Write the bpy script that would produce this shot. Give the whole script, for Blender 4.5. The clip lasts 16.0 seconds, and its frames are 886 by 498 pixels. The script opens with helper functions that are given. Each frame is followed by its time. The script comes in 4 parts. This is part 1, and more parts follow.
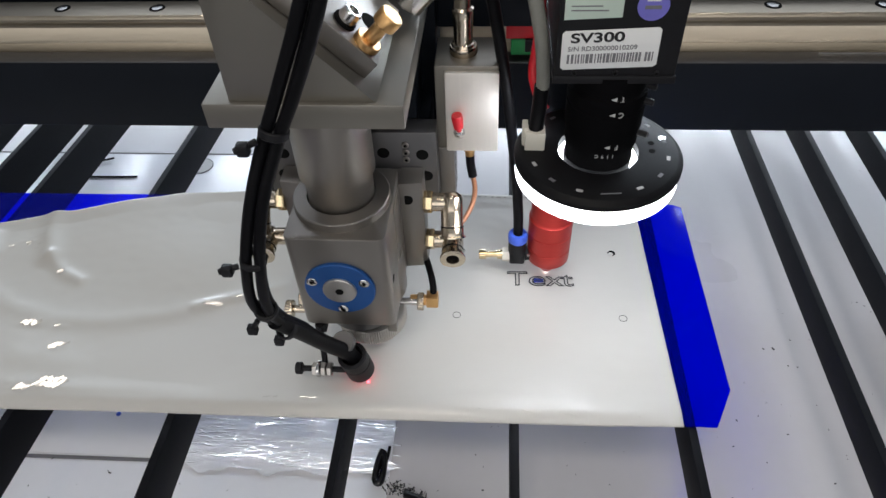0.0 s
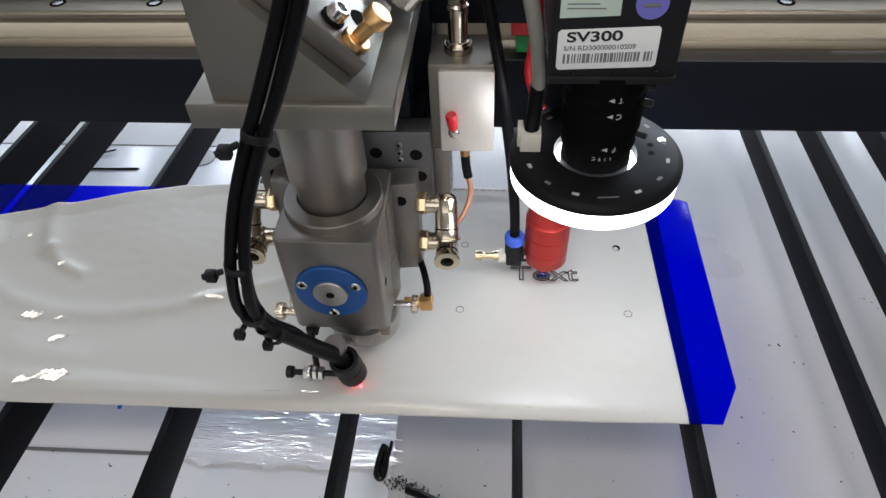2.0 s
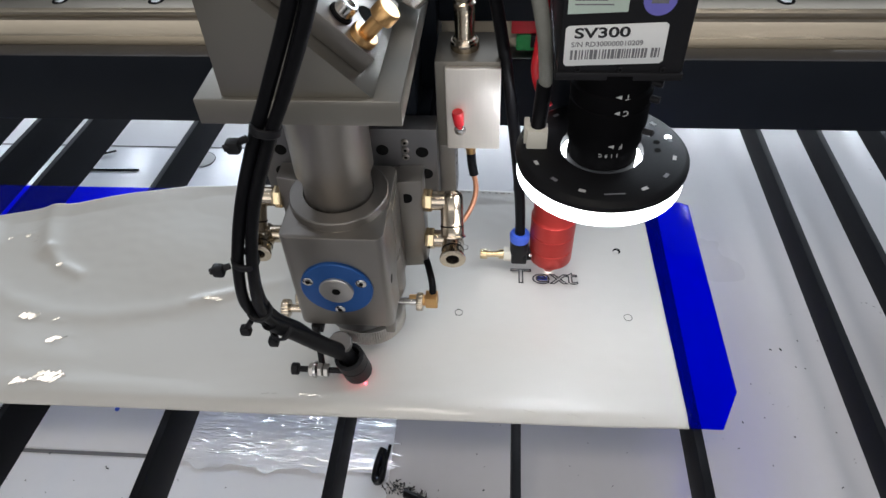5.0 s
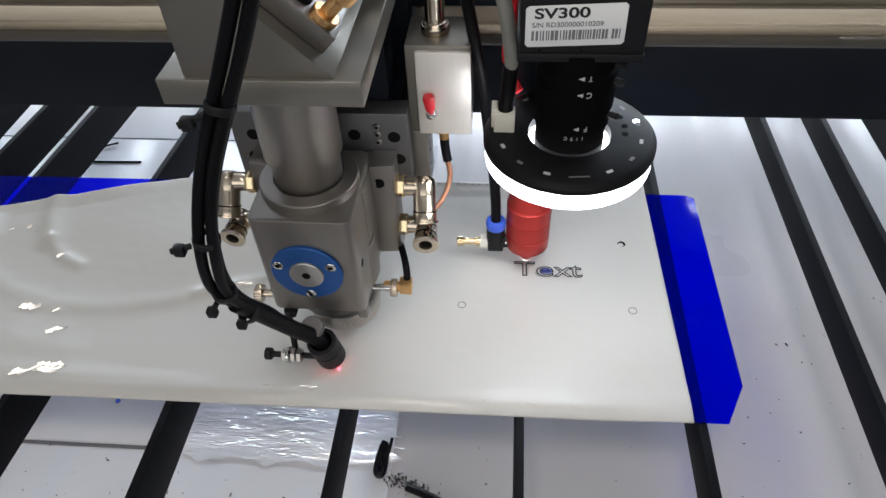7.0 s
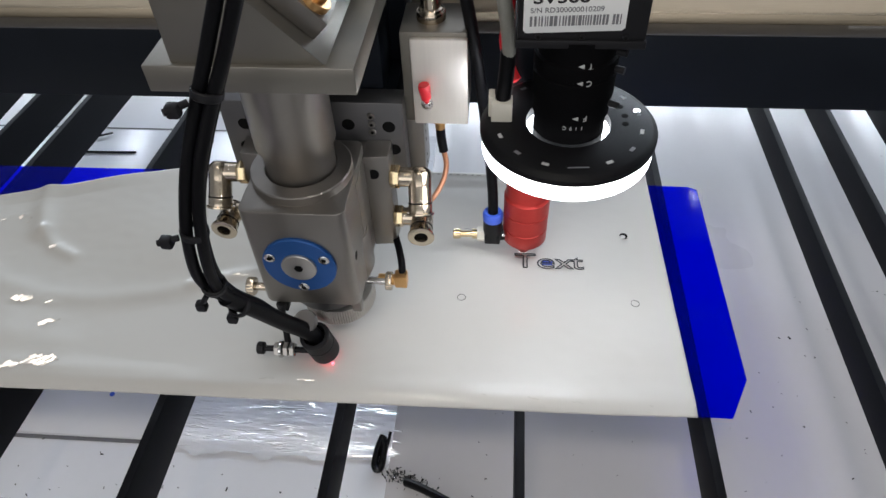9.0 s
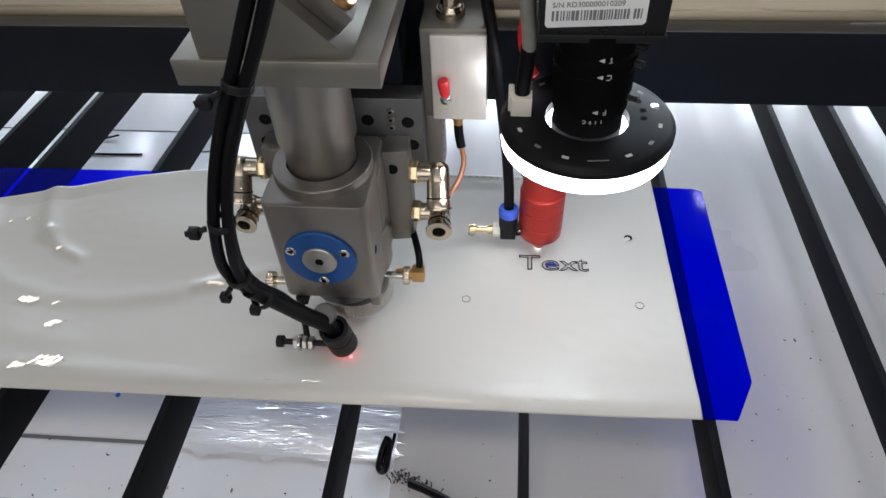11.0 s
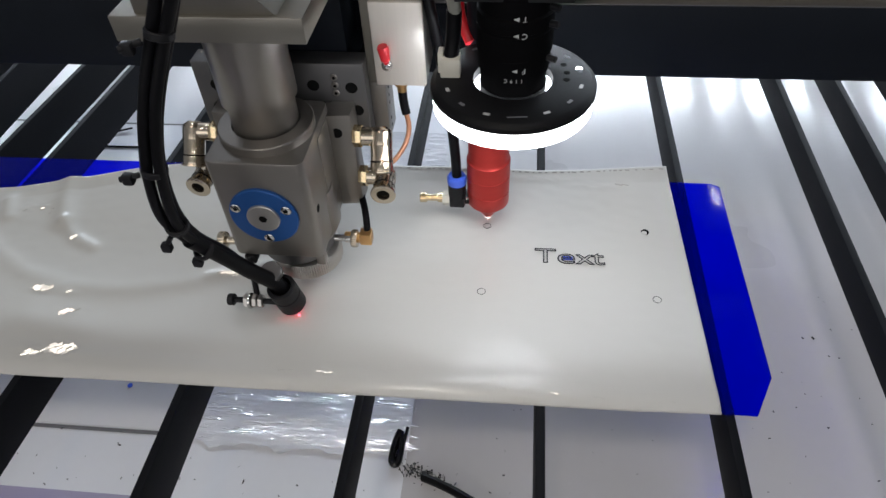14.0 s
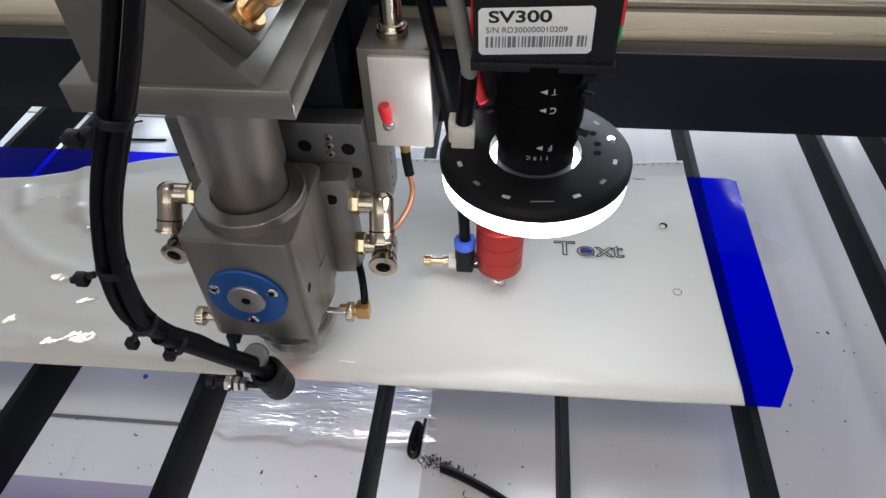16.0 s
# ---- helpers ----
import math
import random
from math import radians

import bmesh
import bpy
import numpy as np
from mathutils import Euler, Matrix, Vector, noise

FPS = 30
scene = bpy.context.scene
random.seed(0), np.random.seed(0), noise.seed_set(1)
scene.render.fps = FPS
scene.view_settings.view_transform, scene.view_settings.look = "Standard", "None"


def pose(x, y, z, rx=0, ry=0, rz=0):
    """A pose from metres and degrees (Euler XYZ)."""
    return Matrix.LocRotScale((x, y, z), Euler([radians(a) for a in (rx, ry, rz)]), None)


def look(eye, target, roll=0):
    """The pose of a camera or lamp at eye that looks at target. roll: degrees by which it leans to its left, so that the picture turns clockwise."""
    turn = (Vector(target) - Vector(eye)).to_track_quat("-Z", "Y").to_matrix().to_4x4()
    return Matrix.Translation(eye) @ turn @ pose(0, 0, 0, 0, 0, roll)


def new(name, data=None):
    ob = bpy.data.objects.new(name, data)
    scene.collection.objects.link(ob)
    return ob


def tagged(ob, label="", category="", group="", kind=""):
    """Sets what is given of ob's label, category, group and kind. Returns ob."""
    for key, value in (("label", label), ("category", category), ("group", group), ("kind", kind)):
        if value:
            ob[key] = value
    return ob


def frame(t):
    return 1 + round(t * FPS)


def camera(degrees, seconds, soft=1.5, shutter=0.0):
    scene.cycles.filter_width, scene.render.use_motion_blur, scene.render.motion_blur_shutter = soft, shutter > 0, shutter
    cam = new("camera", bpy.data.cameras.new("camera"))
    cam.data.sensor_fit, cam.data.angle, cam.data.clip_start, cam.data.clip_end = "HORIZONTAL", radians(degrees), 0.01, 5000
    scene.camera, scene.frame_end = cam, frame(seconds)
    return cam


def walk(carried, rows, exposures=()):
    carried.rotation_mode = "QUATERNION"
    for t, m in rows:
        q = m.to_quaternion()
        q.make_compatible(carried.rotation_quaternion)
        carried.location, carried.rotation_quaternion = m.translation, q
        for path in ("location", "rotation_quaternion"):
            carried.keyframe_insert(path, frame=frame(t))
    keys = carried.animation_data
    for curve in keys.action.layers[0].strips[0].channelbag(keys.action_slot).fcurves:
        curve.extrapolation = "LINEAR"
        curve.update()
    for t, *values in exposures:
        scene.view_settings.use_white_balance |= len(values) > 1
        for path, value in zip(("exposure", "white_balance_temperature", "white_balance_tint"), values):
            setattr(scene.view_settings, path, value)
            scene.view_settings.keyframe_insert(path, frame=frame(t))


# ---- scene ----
cam = camera(66.32, 16.0)
# seconds, place in millimetres, turn in degrees
CAMERA_ROWS = [
    (0.0, 21.8, -262.7, 322.4, 44.85, 2.18, 3.91),
    (0.5, 21.9, -264.3, 321.9, 44.92, 2.40, 3.99),
    (1.0, 21.7, -263.0, 321.1, 44.68, 2.27, 4.12),
    (1.5, 20.3, -261.8, 319.5, 44.66, 2.22, 4.22),
    (2.0, 21.2, -259.9, 319.5, 44.35, 2.16, 4.27),
    (2.5, 21.7, -261.0, 320.2, 44.56, 2.18, 4.32),
    (3.0, 22.0, -262.2, 319.4, 44.54, 2.27, 4.26),
    (5.5, 23.1, -257.5, 317.0, 44.54, 2.08, 4.71),
    (6.0, 23.3, -258.1, 315.3, 44.40, 2.10, 4.86),
    (6.5, 23.1, -259.2, 314.5, 44.42, 2.14, 4.87),
    (7.0, 22.7, -257.7, 313.1, 44.32, 2.17, 4.91),
    (7.5, 21.2, -257.7, 312.3, 44.26, 2.06, 4.98),
    (8.0, 21.3, -257.8, 310.2, 43.98, 2.11, 4.96),
    (8.5, 22.0, -257.1, 309.4, 43.92, 2.01, 4.88),
    (9.0, 20.9, -253.7, 307.7, 43.72, 1.93, 4.84),
    (11.5, 21.1, -255.1, 307.9, 43.98, 2.16, 5.34),
    (12.0, 20.4, -256.7, 308.3, 44.01, 2.05, 5.52),
    (12.5, 23.3, -258.8, 306.9, 44.19, 2.56, 5.73),
    (13.0, 21.4, -258.2, 307.1, 44.36, 2.49, 5.94),
    (13.5, 19.5, -256.6, 303.8, 44.25, 2.26, 5.81),
    (14.0, 16.3, -256.9, 301.6, 44.13, 2.25, 5.96),
    (14.5, 10.8, -258.5, 298.3, 44.22, 1.90, 5.93),
    (15.0, 7.1, -259.5, 297.4, 43.93, 1.86, 6.08),
    (15.5, 4.4, -261.8, 298.6, 44.04, 1.84, 6.00),
    (16.0, 1.7, -262.7, 298.1, 44.24, 1.67, 5.93),
]
# the film camera's own exposure drifts a little: seconds, stops, kelvin, tint
EXPOSURES = [(t, stops, 6350, 12) for t, stops in (
    (0.0, 0.0), (5.5, -0.02), (8.0, -0.05), (12.0, -0.10), (12.5, -0.19), (13.0, -0.24), (14.0, -0.22), (14.5, -0.21), (15.0, -0.13), (15.5, -0.04), (16.0, 0.0))]
walk(cam, [(t, pose(x / 1000, y / 1000, z / 1000, a, b, c)) for t, x, y, z, a, b, c in CAMERA_ROWS], EXPOSURES)

# seconds, and how far the cutting heads have gone along the beam and the beam along the bed, in millimetres
HEAD_ROWS = [
    (0.0, -0.0, 0.0),
    (0.5, -0.5, -2.6),
    (1.0, -5.5, -3.0),
    (1.5, -8.4, -4.3),
    (2.0, -4.5, -6.5),
    (2.5, -0.2, -5.9),
    (3.0, -3.3, -7.8),
    (5.5, -0.9, 1.1),
    (6.0, -11.9, 4.0),
    (6.5, -15.8, 3.9),
    (7.0, -17.7, 1.0),
    (7.5, -18.3, -3.5),
    (8.0, -18.7, -7.8),
    (8.5, -20.3, -5.2),
    (9.0, -19.7, 0.0),
    (11.5, -12.7, 5.7),
    (12.0, -23.1, 8.4),
    (12.5, -55.7, 23.8),
    (13.0, -58.1, 21.0),
    (13.5, -60.3, 24.7),
    (14.0, -55.2, 25.3),
    (14.5, -55.5, 5.0),
    (15.0, -55.5, -31.8),
    (15.5, -52.8, -33.6),
    (16.0, -57.4, -36.8),
]
# ---- light: a closed workshop with strip and ceiling lamps, and added fill lamps ----
MM = 0.001
world = bpy.data.worlds.new("workshop_air")
scene.world = world
world.use_nodes = True
world.node_tree.nodes["Background"].inputs[0].default_value = (0.75, 0.83, 1.0, 1)
world.node_tree.nodes["Background"].inputs[1].default_value = 0.05


def area_lamp(name, place, target, size_x, size_y, watts, colour):
    data = bpy.data.lights.new(name, "AREA")
    data.shape, data.size, data.size_y, data.energy, data.color = "RECTANGLE", size_x, size_y, watts, colour
    ob = new(name, data)
    ob.matrix_world = look(place, target)
    return ob


# added wall-sized lamp without a window; gives the sheet its bluish sheen
area_lamp("back_fill_light", (0.3, 3.9, 1.2), (0.3, 0.0, 1.2), 7.0, 3.4, 42, (0.78, 0.87, 1.0))
# added fill under the closed ceiling, carries the sheen further up
area_lamp("upper_fill_light", (0.3, 2.95, 2.95), (0.3, 2.951, 0.0), 7.0, 1.9, 44, (0.84, 0.91, 1.0))
# added fill from the front wall, brightens the tray and the head fronts
area_lamp("front_fill_light", (-0.5, -3.9, 1.3), (-0.5, 0.0, 1.0), 6.0, 2.8, 78, (1.0, 0.97, 0.93))
area_lamp("bench_strip_lamp", (0.0, 1.5, 0.454), (0.0, 0.0, 0.0), 3.2, 0.022, 40, (0.82, 0.92, 1.0))
area_lamp("strip_lamp_back", (0.1, 0.30, 1.35), (0.0, 0.1, 0.0), 2.2, 0.009, 2.4, (0.95, 0.97, 1.0))
area_lamp("strip_lamp_front", (-0.1, -0.62, 1.3), (0.0, -0.1, 0.0), 2.2, 0.007, 3.8, (1.0, 0.93, 0.82))
area_lamp("ceiling_lamp", (-0.3, -0.9, 2.6), (0.0, 0.0, 0.0), 0.42, 0.42, 10, (1.0, 0.90, 0.76))


# ---- materials ----
def mat(name, base, rough=0.5, metal=0.0, var=0.12, scale=120.0, bump=0.05, fine=900.0, coat=0.0, stretch=(1, 1, 1), spec=0.5):
    """A plain surface with slow and fine variation in colour, gloss and relief."""
    m = bpy.data.materials.new(name)
    m.use_nodes = True
    nt = m.node_tree
    b = nt.nodes["Principled BSDF"]
    tc = nt.nodes.new("ShaderNodeTexCoord")
    mp = nt.nodes.new("ShaderNodeMapping")
    mp.inputs["Scale"].default_value = stretch
    nt.links.new(tc.outputs["Object"], mp.inputs["Vector"])
    n1 = nt.nodes.new("ShaderNodeTexNoise")
    n1.inputs["Scale"].default_value, n1.inputs["Detail"].default_value = scale, 4
    n2 = nt.nodes.new("ShaderNodeTexNoise")
    n2.inputs["Scale"].default_value, n2.inputs["Detail"].default_value = fine, 3
    for n in (n1, n2):
        nt.links.new(mp.outputs["Vector"], n.inputs["Vector"])
    ramp = nt.nodes.new("ShaderNodeMix")
    ramp.data_type = "RGBA"
    lo = [c * (1 - var) for c in base]
    hi = [min(1, c * (1 + var)) for c in base]
    ramp.inputs["A"].default_value, ramp.inputs["B"].default_value = (*lo, 1), (*hi, 1)
    mixf = nt.nodes.new("ShaderNodeMath")
    mixf.operation = "MULTIPLY_ADD"
    mixf.inputs[1].default_value = 0.35
    nt.links.new(n2.outputs["Fac"], mixf.inputs[0])
    half = nt.nodes.new("ShaderNodeMath")
    half.operation = "MULTIPLY"
    half.inputs[1].default_value = 0.65
    nt.links.new(n1.outputs["Fac"], half.inputs[0])
    nt.links.new(half.outputs[0], mixf.inputs[2])
    nt.links.new(mixf.outputs[0], ramp.inputs["Factor"])
    nt.links.new(ramp.outputs["Result"], b.inputs["Base Color"])
    rr = nt.nodes.new("ShaderNodeMapRange")
    rr.inputs["To Min"].default_value, rr.inputs["To Max"].default_value = max(0.02, rough - 0.08), min(1, rough + 0.08)
    nt.links.new(n1.outputs["Fac"], rr.inputs["Value"])
    nt.links.new(rr.outputs[0], b.inputs["Roughness"])
    b.inputs["Metallic"].default_value = metal
    b.inputs["Specular IOR Level"].default_value = spec
    b.inputs["Coat Weight"].default_value = coat
    b.inputs["Coat Roughness"].default_value = 0.08
    if bump:
        bp = nt.nodes.new("ShaderNodeBump")
        bp.inputs["Strength"].default_value, bp.inputs["Distance"].default_value = bump, 0.0006
        nt.links.new(n2.outputs["Fac"], bp.inputs["Height"])
        nt.links.new(bp.outputs[0], b.inputs["Normal"])
    return m


def glow(name, colour, strength):
    m = bpy.data.materials.new(name)
    m.use_nodes = True
    b = m.node_tree.nodes["Principled BSDF"]
    b.inputs["Base Color"].default_value = (0.8, 0.8, 0.8, 1)
    b.inputs["Emission Color"].default_value, b.inputs["Emission Strength"].default_value = (*colour, 1), strength
    return m


def blue_plastic():
    """Clear cobalt acrylic: tints what lies behind it, with a glossy skin."""
    m = bpy.data.materials.new("clear_blue_acrylic")
    m.use_nodes = True
    nt = m.node_tree
    nt.nodes.remove(nt.nodes["Principled BSDF"])
    out = nt.nodes["Material Output"]
    tr = nt.nodes.new("ShaderNodeBsdfTransparent")
    tr.inputs[0].default_value = (0.008, 0.035, 1.0, 1)
    df = nt.nodes.new("ShaderNodeBsdfDiffuse")
    df.inputs[0].default_value = (0.001, 0.014, 0.9, 1)
    gl = nt.nodes.new("ShaderNodeBsdfGlossy")
    gl.inputs["Roughness"].default_value = 0.09
    fr = nt.nodes.new("ShaderNodeFresnel")
    fr.inputs["IOR"].default_value = 1.07
    tc = nt.nodes.new("ShaderNodeTexCoord")
    no = nt.nodes.new("ShaderNodeTexNoise")
    no.inputs["Scale"].default_value = 25
    bp = nt.nodes.new("ShaderNodeBump")
    bp.inputs["Strength"].default_value, bp.inputs["Distance"].default_value = 0.05, 0.002
    nt.links.new(tc.outputs["Object"], no.inputs["Vector"])
    nt.links.new(no.outputs["Fac"], bp.inputs["Height"])
    nt.links.new(bp.outputs[0], gl.inputs["Normal"])
    a, c = nt.nodes.new("ShaderNodeMixShader"), nt.nodes.new("ShaderNodeMixShader")
    a.inputs[0].default_value = 0.085
    nt.links.new(tr.outputs[0], a.inputs[1])
    nt.links.new(df.outputs[0], a.inputs[2])
    nt.links.new(fr.outputs[0], c.inputs[0])
    nt.links.new(a.outputs[0], c.inputs[1])
    nt.links.new(gl.outputs[0], c.inputs[2])
    nt.links.new(c.outputs[0], out.inputs[0])
    return m


def wrap_film():
    """Thin clear stretch wrap over white paper, wrinkled across."""
    m = mat("wrinkled_clear_wrap", (0.80, 0.82, 0.87), 0.13, 0, 0.05, 60, 0, 500)
    nt = m.node_tree
    b = nt.nodes["Principled BSDF"]
    tc = nt.nodes.new("ShaderNodeTexCoord")
    mp = nt.nodes.new("ShaderNodeMapping")
    mp.inputs["Scale"].default_value = (1.0, 5.0, 1)
    n = nt.nodes.new("ShaderNodeTexNoise")
    n.inputs["Scale"].default_value, n.inputs["Detail"].default_value, n.inputs["Distortion"].default_value = 60, 4, 0.6
    bp = nt.nodes.new("ShaderNodeBump")
    bp.inputs["Strength"].default_value, bp.inputs["Distance"].default_value = 1.0, 0.008
    nt.links.new(tc.outputs["Object"], mp.inputs["Vector"])
    nt.links.new(mp.outputs["Vector"], n.inputs["Vector"])
    nt.links.new(n.outputs["Fac"], bp.inputs["Height"])
    nt.links.new(bp.outputs[0], b.inputs["Coat Normal"])
    b.inputs["Coat Weight"].default_value, b.inputs["Coat Roughness"].default_value = 1.0, 0.09
    b.inputs["Coat IOR"].default_value = 1.9
    return m


def streaked_liner():
    """Glossy liner in faint folds along the bed; its grey stands in for shade."""
    m = mat("shade_toned_liner", (0.57, 0.56, 0.575), 0.30, 0, 0.05, 7, 0.0, 160, coat=0.5)
    nt = m.node_tree
    b = nt.nodes["Principled BSDF"]
    b.inputs["Coat Roughness"].default_value, b.inputs["Coat IOR"].default_value = 0.16, 1.6
    tc = nt.nodes.new("ShaderNodeTexCoord")
    mp = nt.nodes.new("ShaderNodeMapping")
    mp.inputs["Scale"].default_value = (1.0, 0.05, 1)
    n = nt.nodes.new("ShaderNodeTexNoise")
    n.inputs["Scale"].default_value, n.inputs["Detail"].default_value = 22, 2
    bp = nt.nodes.new("ShaderNodeBump")
    bp.inputs["Strength"].default_value, bp.inputs["Distance"].default_value = 0.8, 0.006
    nt.links.new(tc.outputs["Object"], mp.inputs["Vector"])
    nt.links.new(mp.outputs["Vector"], n.inputs["Vector"])
    nt.links.new(n.outputs["Fac"], bp.inputs["Height"])
    nt.links.new(bp.outputs[0], b.inputs["Coat Normal"])
    nt.links.new(bp.outputs[0], b.inputs["Normal"])
    return m


CREASE_GLINT = mat("glint_crease_film", (0.80, 0.82, 0.87), 0.13, 0, 0.05, 60, 0.0, 500, coat=1.0, spec=1.0)
CREASE_GLINT.node_tree.nodes["Principled BSDF"].inputs["Coat Roughness"].default_value = 0.11
CREASE_GLINT.node_tree.nodes["Principled BSDF"].inputs["Coat IOR"].default_value = 2.0
LINER_SHADE = streaked_liner()
SHEET_WHITE = mat("glossy_white_sheet", (0.50, 0.49, 0.46), 0.30, 0, 0.015, 8, 0.0, 60, coat=0.24, spec=0.30)
SHEET_WHITE.node_tree.nodes["Principled BSDF"].inputs["Coat Roughness"].default_value = 0.045
GLINT_FILM = mat("glint_facet_film", (0.52, 0.51, 0.48), 0.16, 0, 0.02, 8, 0.0, 60, coat=1.0, spec=0.6)
GLINT_FILM.node_tree.nodes["Principled BSDF"].inputs["Coat Roughness"].default_value = 0.05
GLINT_FILM.node_tree.nodes["Principled BSDF"].inputs["Coat IOR"].default_value = 1.6
BLUE_CLEAR = blue_plastic()
SLAT_BLACK = mat("black_slat", (0.0045, 0.005, 0.007), 0.6, 0.0, 0.5, 30, 0.08, 600, spec=0.12)
TRAY_WHITE = mat("white_tray_liner", (0.82, 0.835, 0.88), 0.30, 0, 0.05, 9, 0.04, 160)
WRAP = wrap_film()
PAPER_PURPLE = mat("lilac_paper", (0.40, 0.37, 0.52), 0.6, 0, 0.06, 20)
GREY_ANODISED = mat("grey_anodised_aluminium", (0.25, 0.232, 0.212), 0.36, 0.85, 0.06, 60, 0.12, 2600)
GREY_DARK = mat("dark_grey_anodised_aluminium", (0.145, 0.142, 0.142), 0.40, 0.8, 0.1, 60, 0.10, 2600)
GREY_PLATE = mat("grey_bead_blasted_plate", (0.25, 0.235, 0.205), 0.40, 0.8, 0.05, 60, 0.10, 2600)
TUBE_GREY = mat("turned_grey_tube", (0.29, 0.27, 0.245), 0.36, 0.9, 0.06, 40, 0.06, 700, stretch=(1, 1, 12))
SILVER = mat("brushed_silver_cover", (0.80, 0.76, 0.70), 0.50, 0.8, 0.08, 60, 0.12, 900, stretch=(14, 1, 0.6))
STEEL = mat("polished_steel", (0.66, 0.65, 0.63), 0.18, 1.0, 0.1, 90, 0.02)
RAIL_FOOT_TONE = mat("darkened_rail_foot", (0.34, 0.29, 0.215), 0.42, 1.0, 0.2, 25, 0.06, 300, stretch=(0.25, 6, 6))
RAIL_STEEL = mat("ground_rail_steel", (0.42, 0.37, 0.29), 0.32, 1.0, 0.16, 25, 0.06, 300, stretch=(0.25, 6, 6))
NICKEL = mat("nickel_plated_fitting", (0.60, 0.52, 0.41), 0.22, 1.0, 0.1, 120, 0.02)
BRASS = mat("polished_brass", (0.66, 0.40, 0.17), 0.34, 1.0, 0.12, 150, 0.05)
BLACK_PAINT = mat("black_powder_coat", (0.007, 0.009, 0.013), 0.45, 0, 0.3, 40, 0.10, 1500, spec=0.1)
PALE_BRASS = mat("pale_nickel_brass", (0.72, 0.58, 0.36), 0.2, 1.0, 0.1, 120, 0.02)
SATIN = mat("satin_turned_steel", (0.50, 0.48, 0.45), 0.36, 0.85, 0.06, 60, 0.08, 1500)
RING_BLACK = mat("matt_black_ring_lamp", (0.006, 0.006, 0.007), 0.5, 0, 0.3, 60, 0.1, 1500, spec=0.15)
LENS_BLACK = mat("dull_black_lens_barrel", (0.003, 0.003, 0.0035), 0.7, 0, 0.3, 60, 0.1, 1500, spec=0.04)
BLACK_MATT = mat("matt_black_housing", (0.009, 0.009, 0.0105), 0.5, 0, 0.3, 60, 0.1, 1500, spec=0.22)
BLACK_RUBBER = mat("black_cable_sheath", (0.004, 0.004, 0.005), 0.42, 0, 0.4, 90, 0.08, 700, spec=0.11)
GLOSS_BLACK = mat("glossy_black_plastic", (0.006, 0.006, 0.007), 0.2, 0, 0.3, 60, 0.05, 500, spec=0.5)
# near-black that carries the shade of holes, sockets and grooves
HOLE_BLACK = mat("unlit_hole", (0.004, 0.004, 0.004), 0.9, 0, 0, 50, 0, spec=0.12)
BLUE_DISC = mat("blue_anodised_disc", (0.012, 0.085, 0.30), 0.38, 0.35, 0.12, 80, 0.12, 2000)
BLUE_COLLAR = mat("blue_push_fit_collar", (0.05, 0.12, 0.62), 0.35, 0, 0.08, 80)
RED_ANODISED = mat("red_anodised_aluminium", (0.46, 0.035, 0.028), 0.42, 0.55, 0.12, 50, 0.06, 600, stretch=(1, 1, 8))
RED_PLASTIC = mat("red_plastic", (0.62, 0.02, 0.03), 0.35, 0, 0.06, 80)
GREEN_PLASTIC = mat("green_plastic", (0.01, 0.30, 0.07), 0.4, 0, 0.06, 80)
LABEL_WHITE = mat("white_paper_label", (0.74, 0.75, 0.74), 0.45, 0, 0.04, 40)
LABEL_GREEN = mat("pale_green_label", (0.52, 0.62, 0.54), 0.45, 0, 0.08, 120)
STICKER_VIOLET = mat("violet_round_sticker", (0.16, 0.15, 0.52), 0.4, 0, 0.12, 300)
INK = mat("black_ink", (0.02, 0.02, 0.022), 0.6, 0, 0.1, 200, 0, spec=0.22)
INK_GREY = mat("worn_grey_ink", (0.16, 0.16, 0.17), 0.6, 0, 0.3, 600, 0)
MARK_WHITE = mat("white_lens_marking", (0.5, 0.5, 0.5), 0.6, 0, 0.1, 200, 0)
CHAR = mat("charred_cut_edge", (0.02, 0.022, 0.025), 0.6, 0, 0.4, 900, 0)
BURR = mat("bright_cut_burr", (0.55, 0.56, 0.58), 0.4, 0, 0.1, 900, 0)
NYLON = mat("off_white_nylon_plug", (0.62, 0.60, 0.52), 0.45, 0, 0.08, 150)
GREY_SHEATH = mat("grey_cable_sheath", (0.23, 0.23, 0.20), 0.45, 0, 0.25, 90, 0.1)
COPPER = mat("clear_sheathed_copper_lead", (0.44, 0.20, 0.11), 0.32, 0.3, 0.12, 200)
LED_WHITE = glow("lit_white_diffuser", (0.93, 0.965, 1.0), 11.0)
LASER_RED = glow("red_pointer_beam", (1.0, 0.02, 0.03), 55.0)
SPOT_RED = glow("red_laser_spot", (1.0, 0.05, 0.12), 3.0)
SPARK = glow("white_hot_spark", (1.0, 0.97, 0.9), 12.0)
WALL_PAINT = mat("grey_workshop_wall", (0.42, 0.43, 0.44), 0.8, 0, 0.08, 2, 0.05, 30)
CONCRETE = mat("grey_concrete", (0.25, 0.25, 0.25), 0.8, 0, 0.2, 3, 0.1, 60)


# ---- mesh tools, in millimetres ----
def thing(name, base, label, category, group=""):
    ob = new(name)
    ob.empty_display_size = 0.02
    ob.location = Vector(base) * MM
    ob["base"] = [c * MM for c in base]
    return tagged(ob, label, category, group)


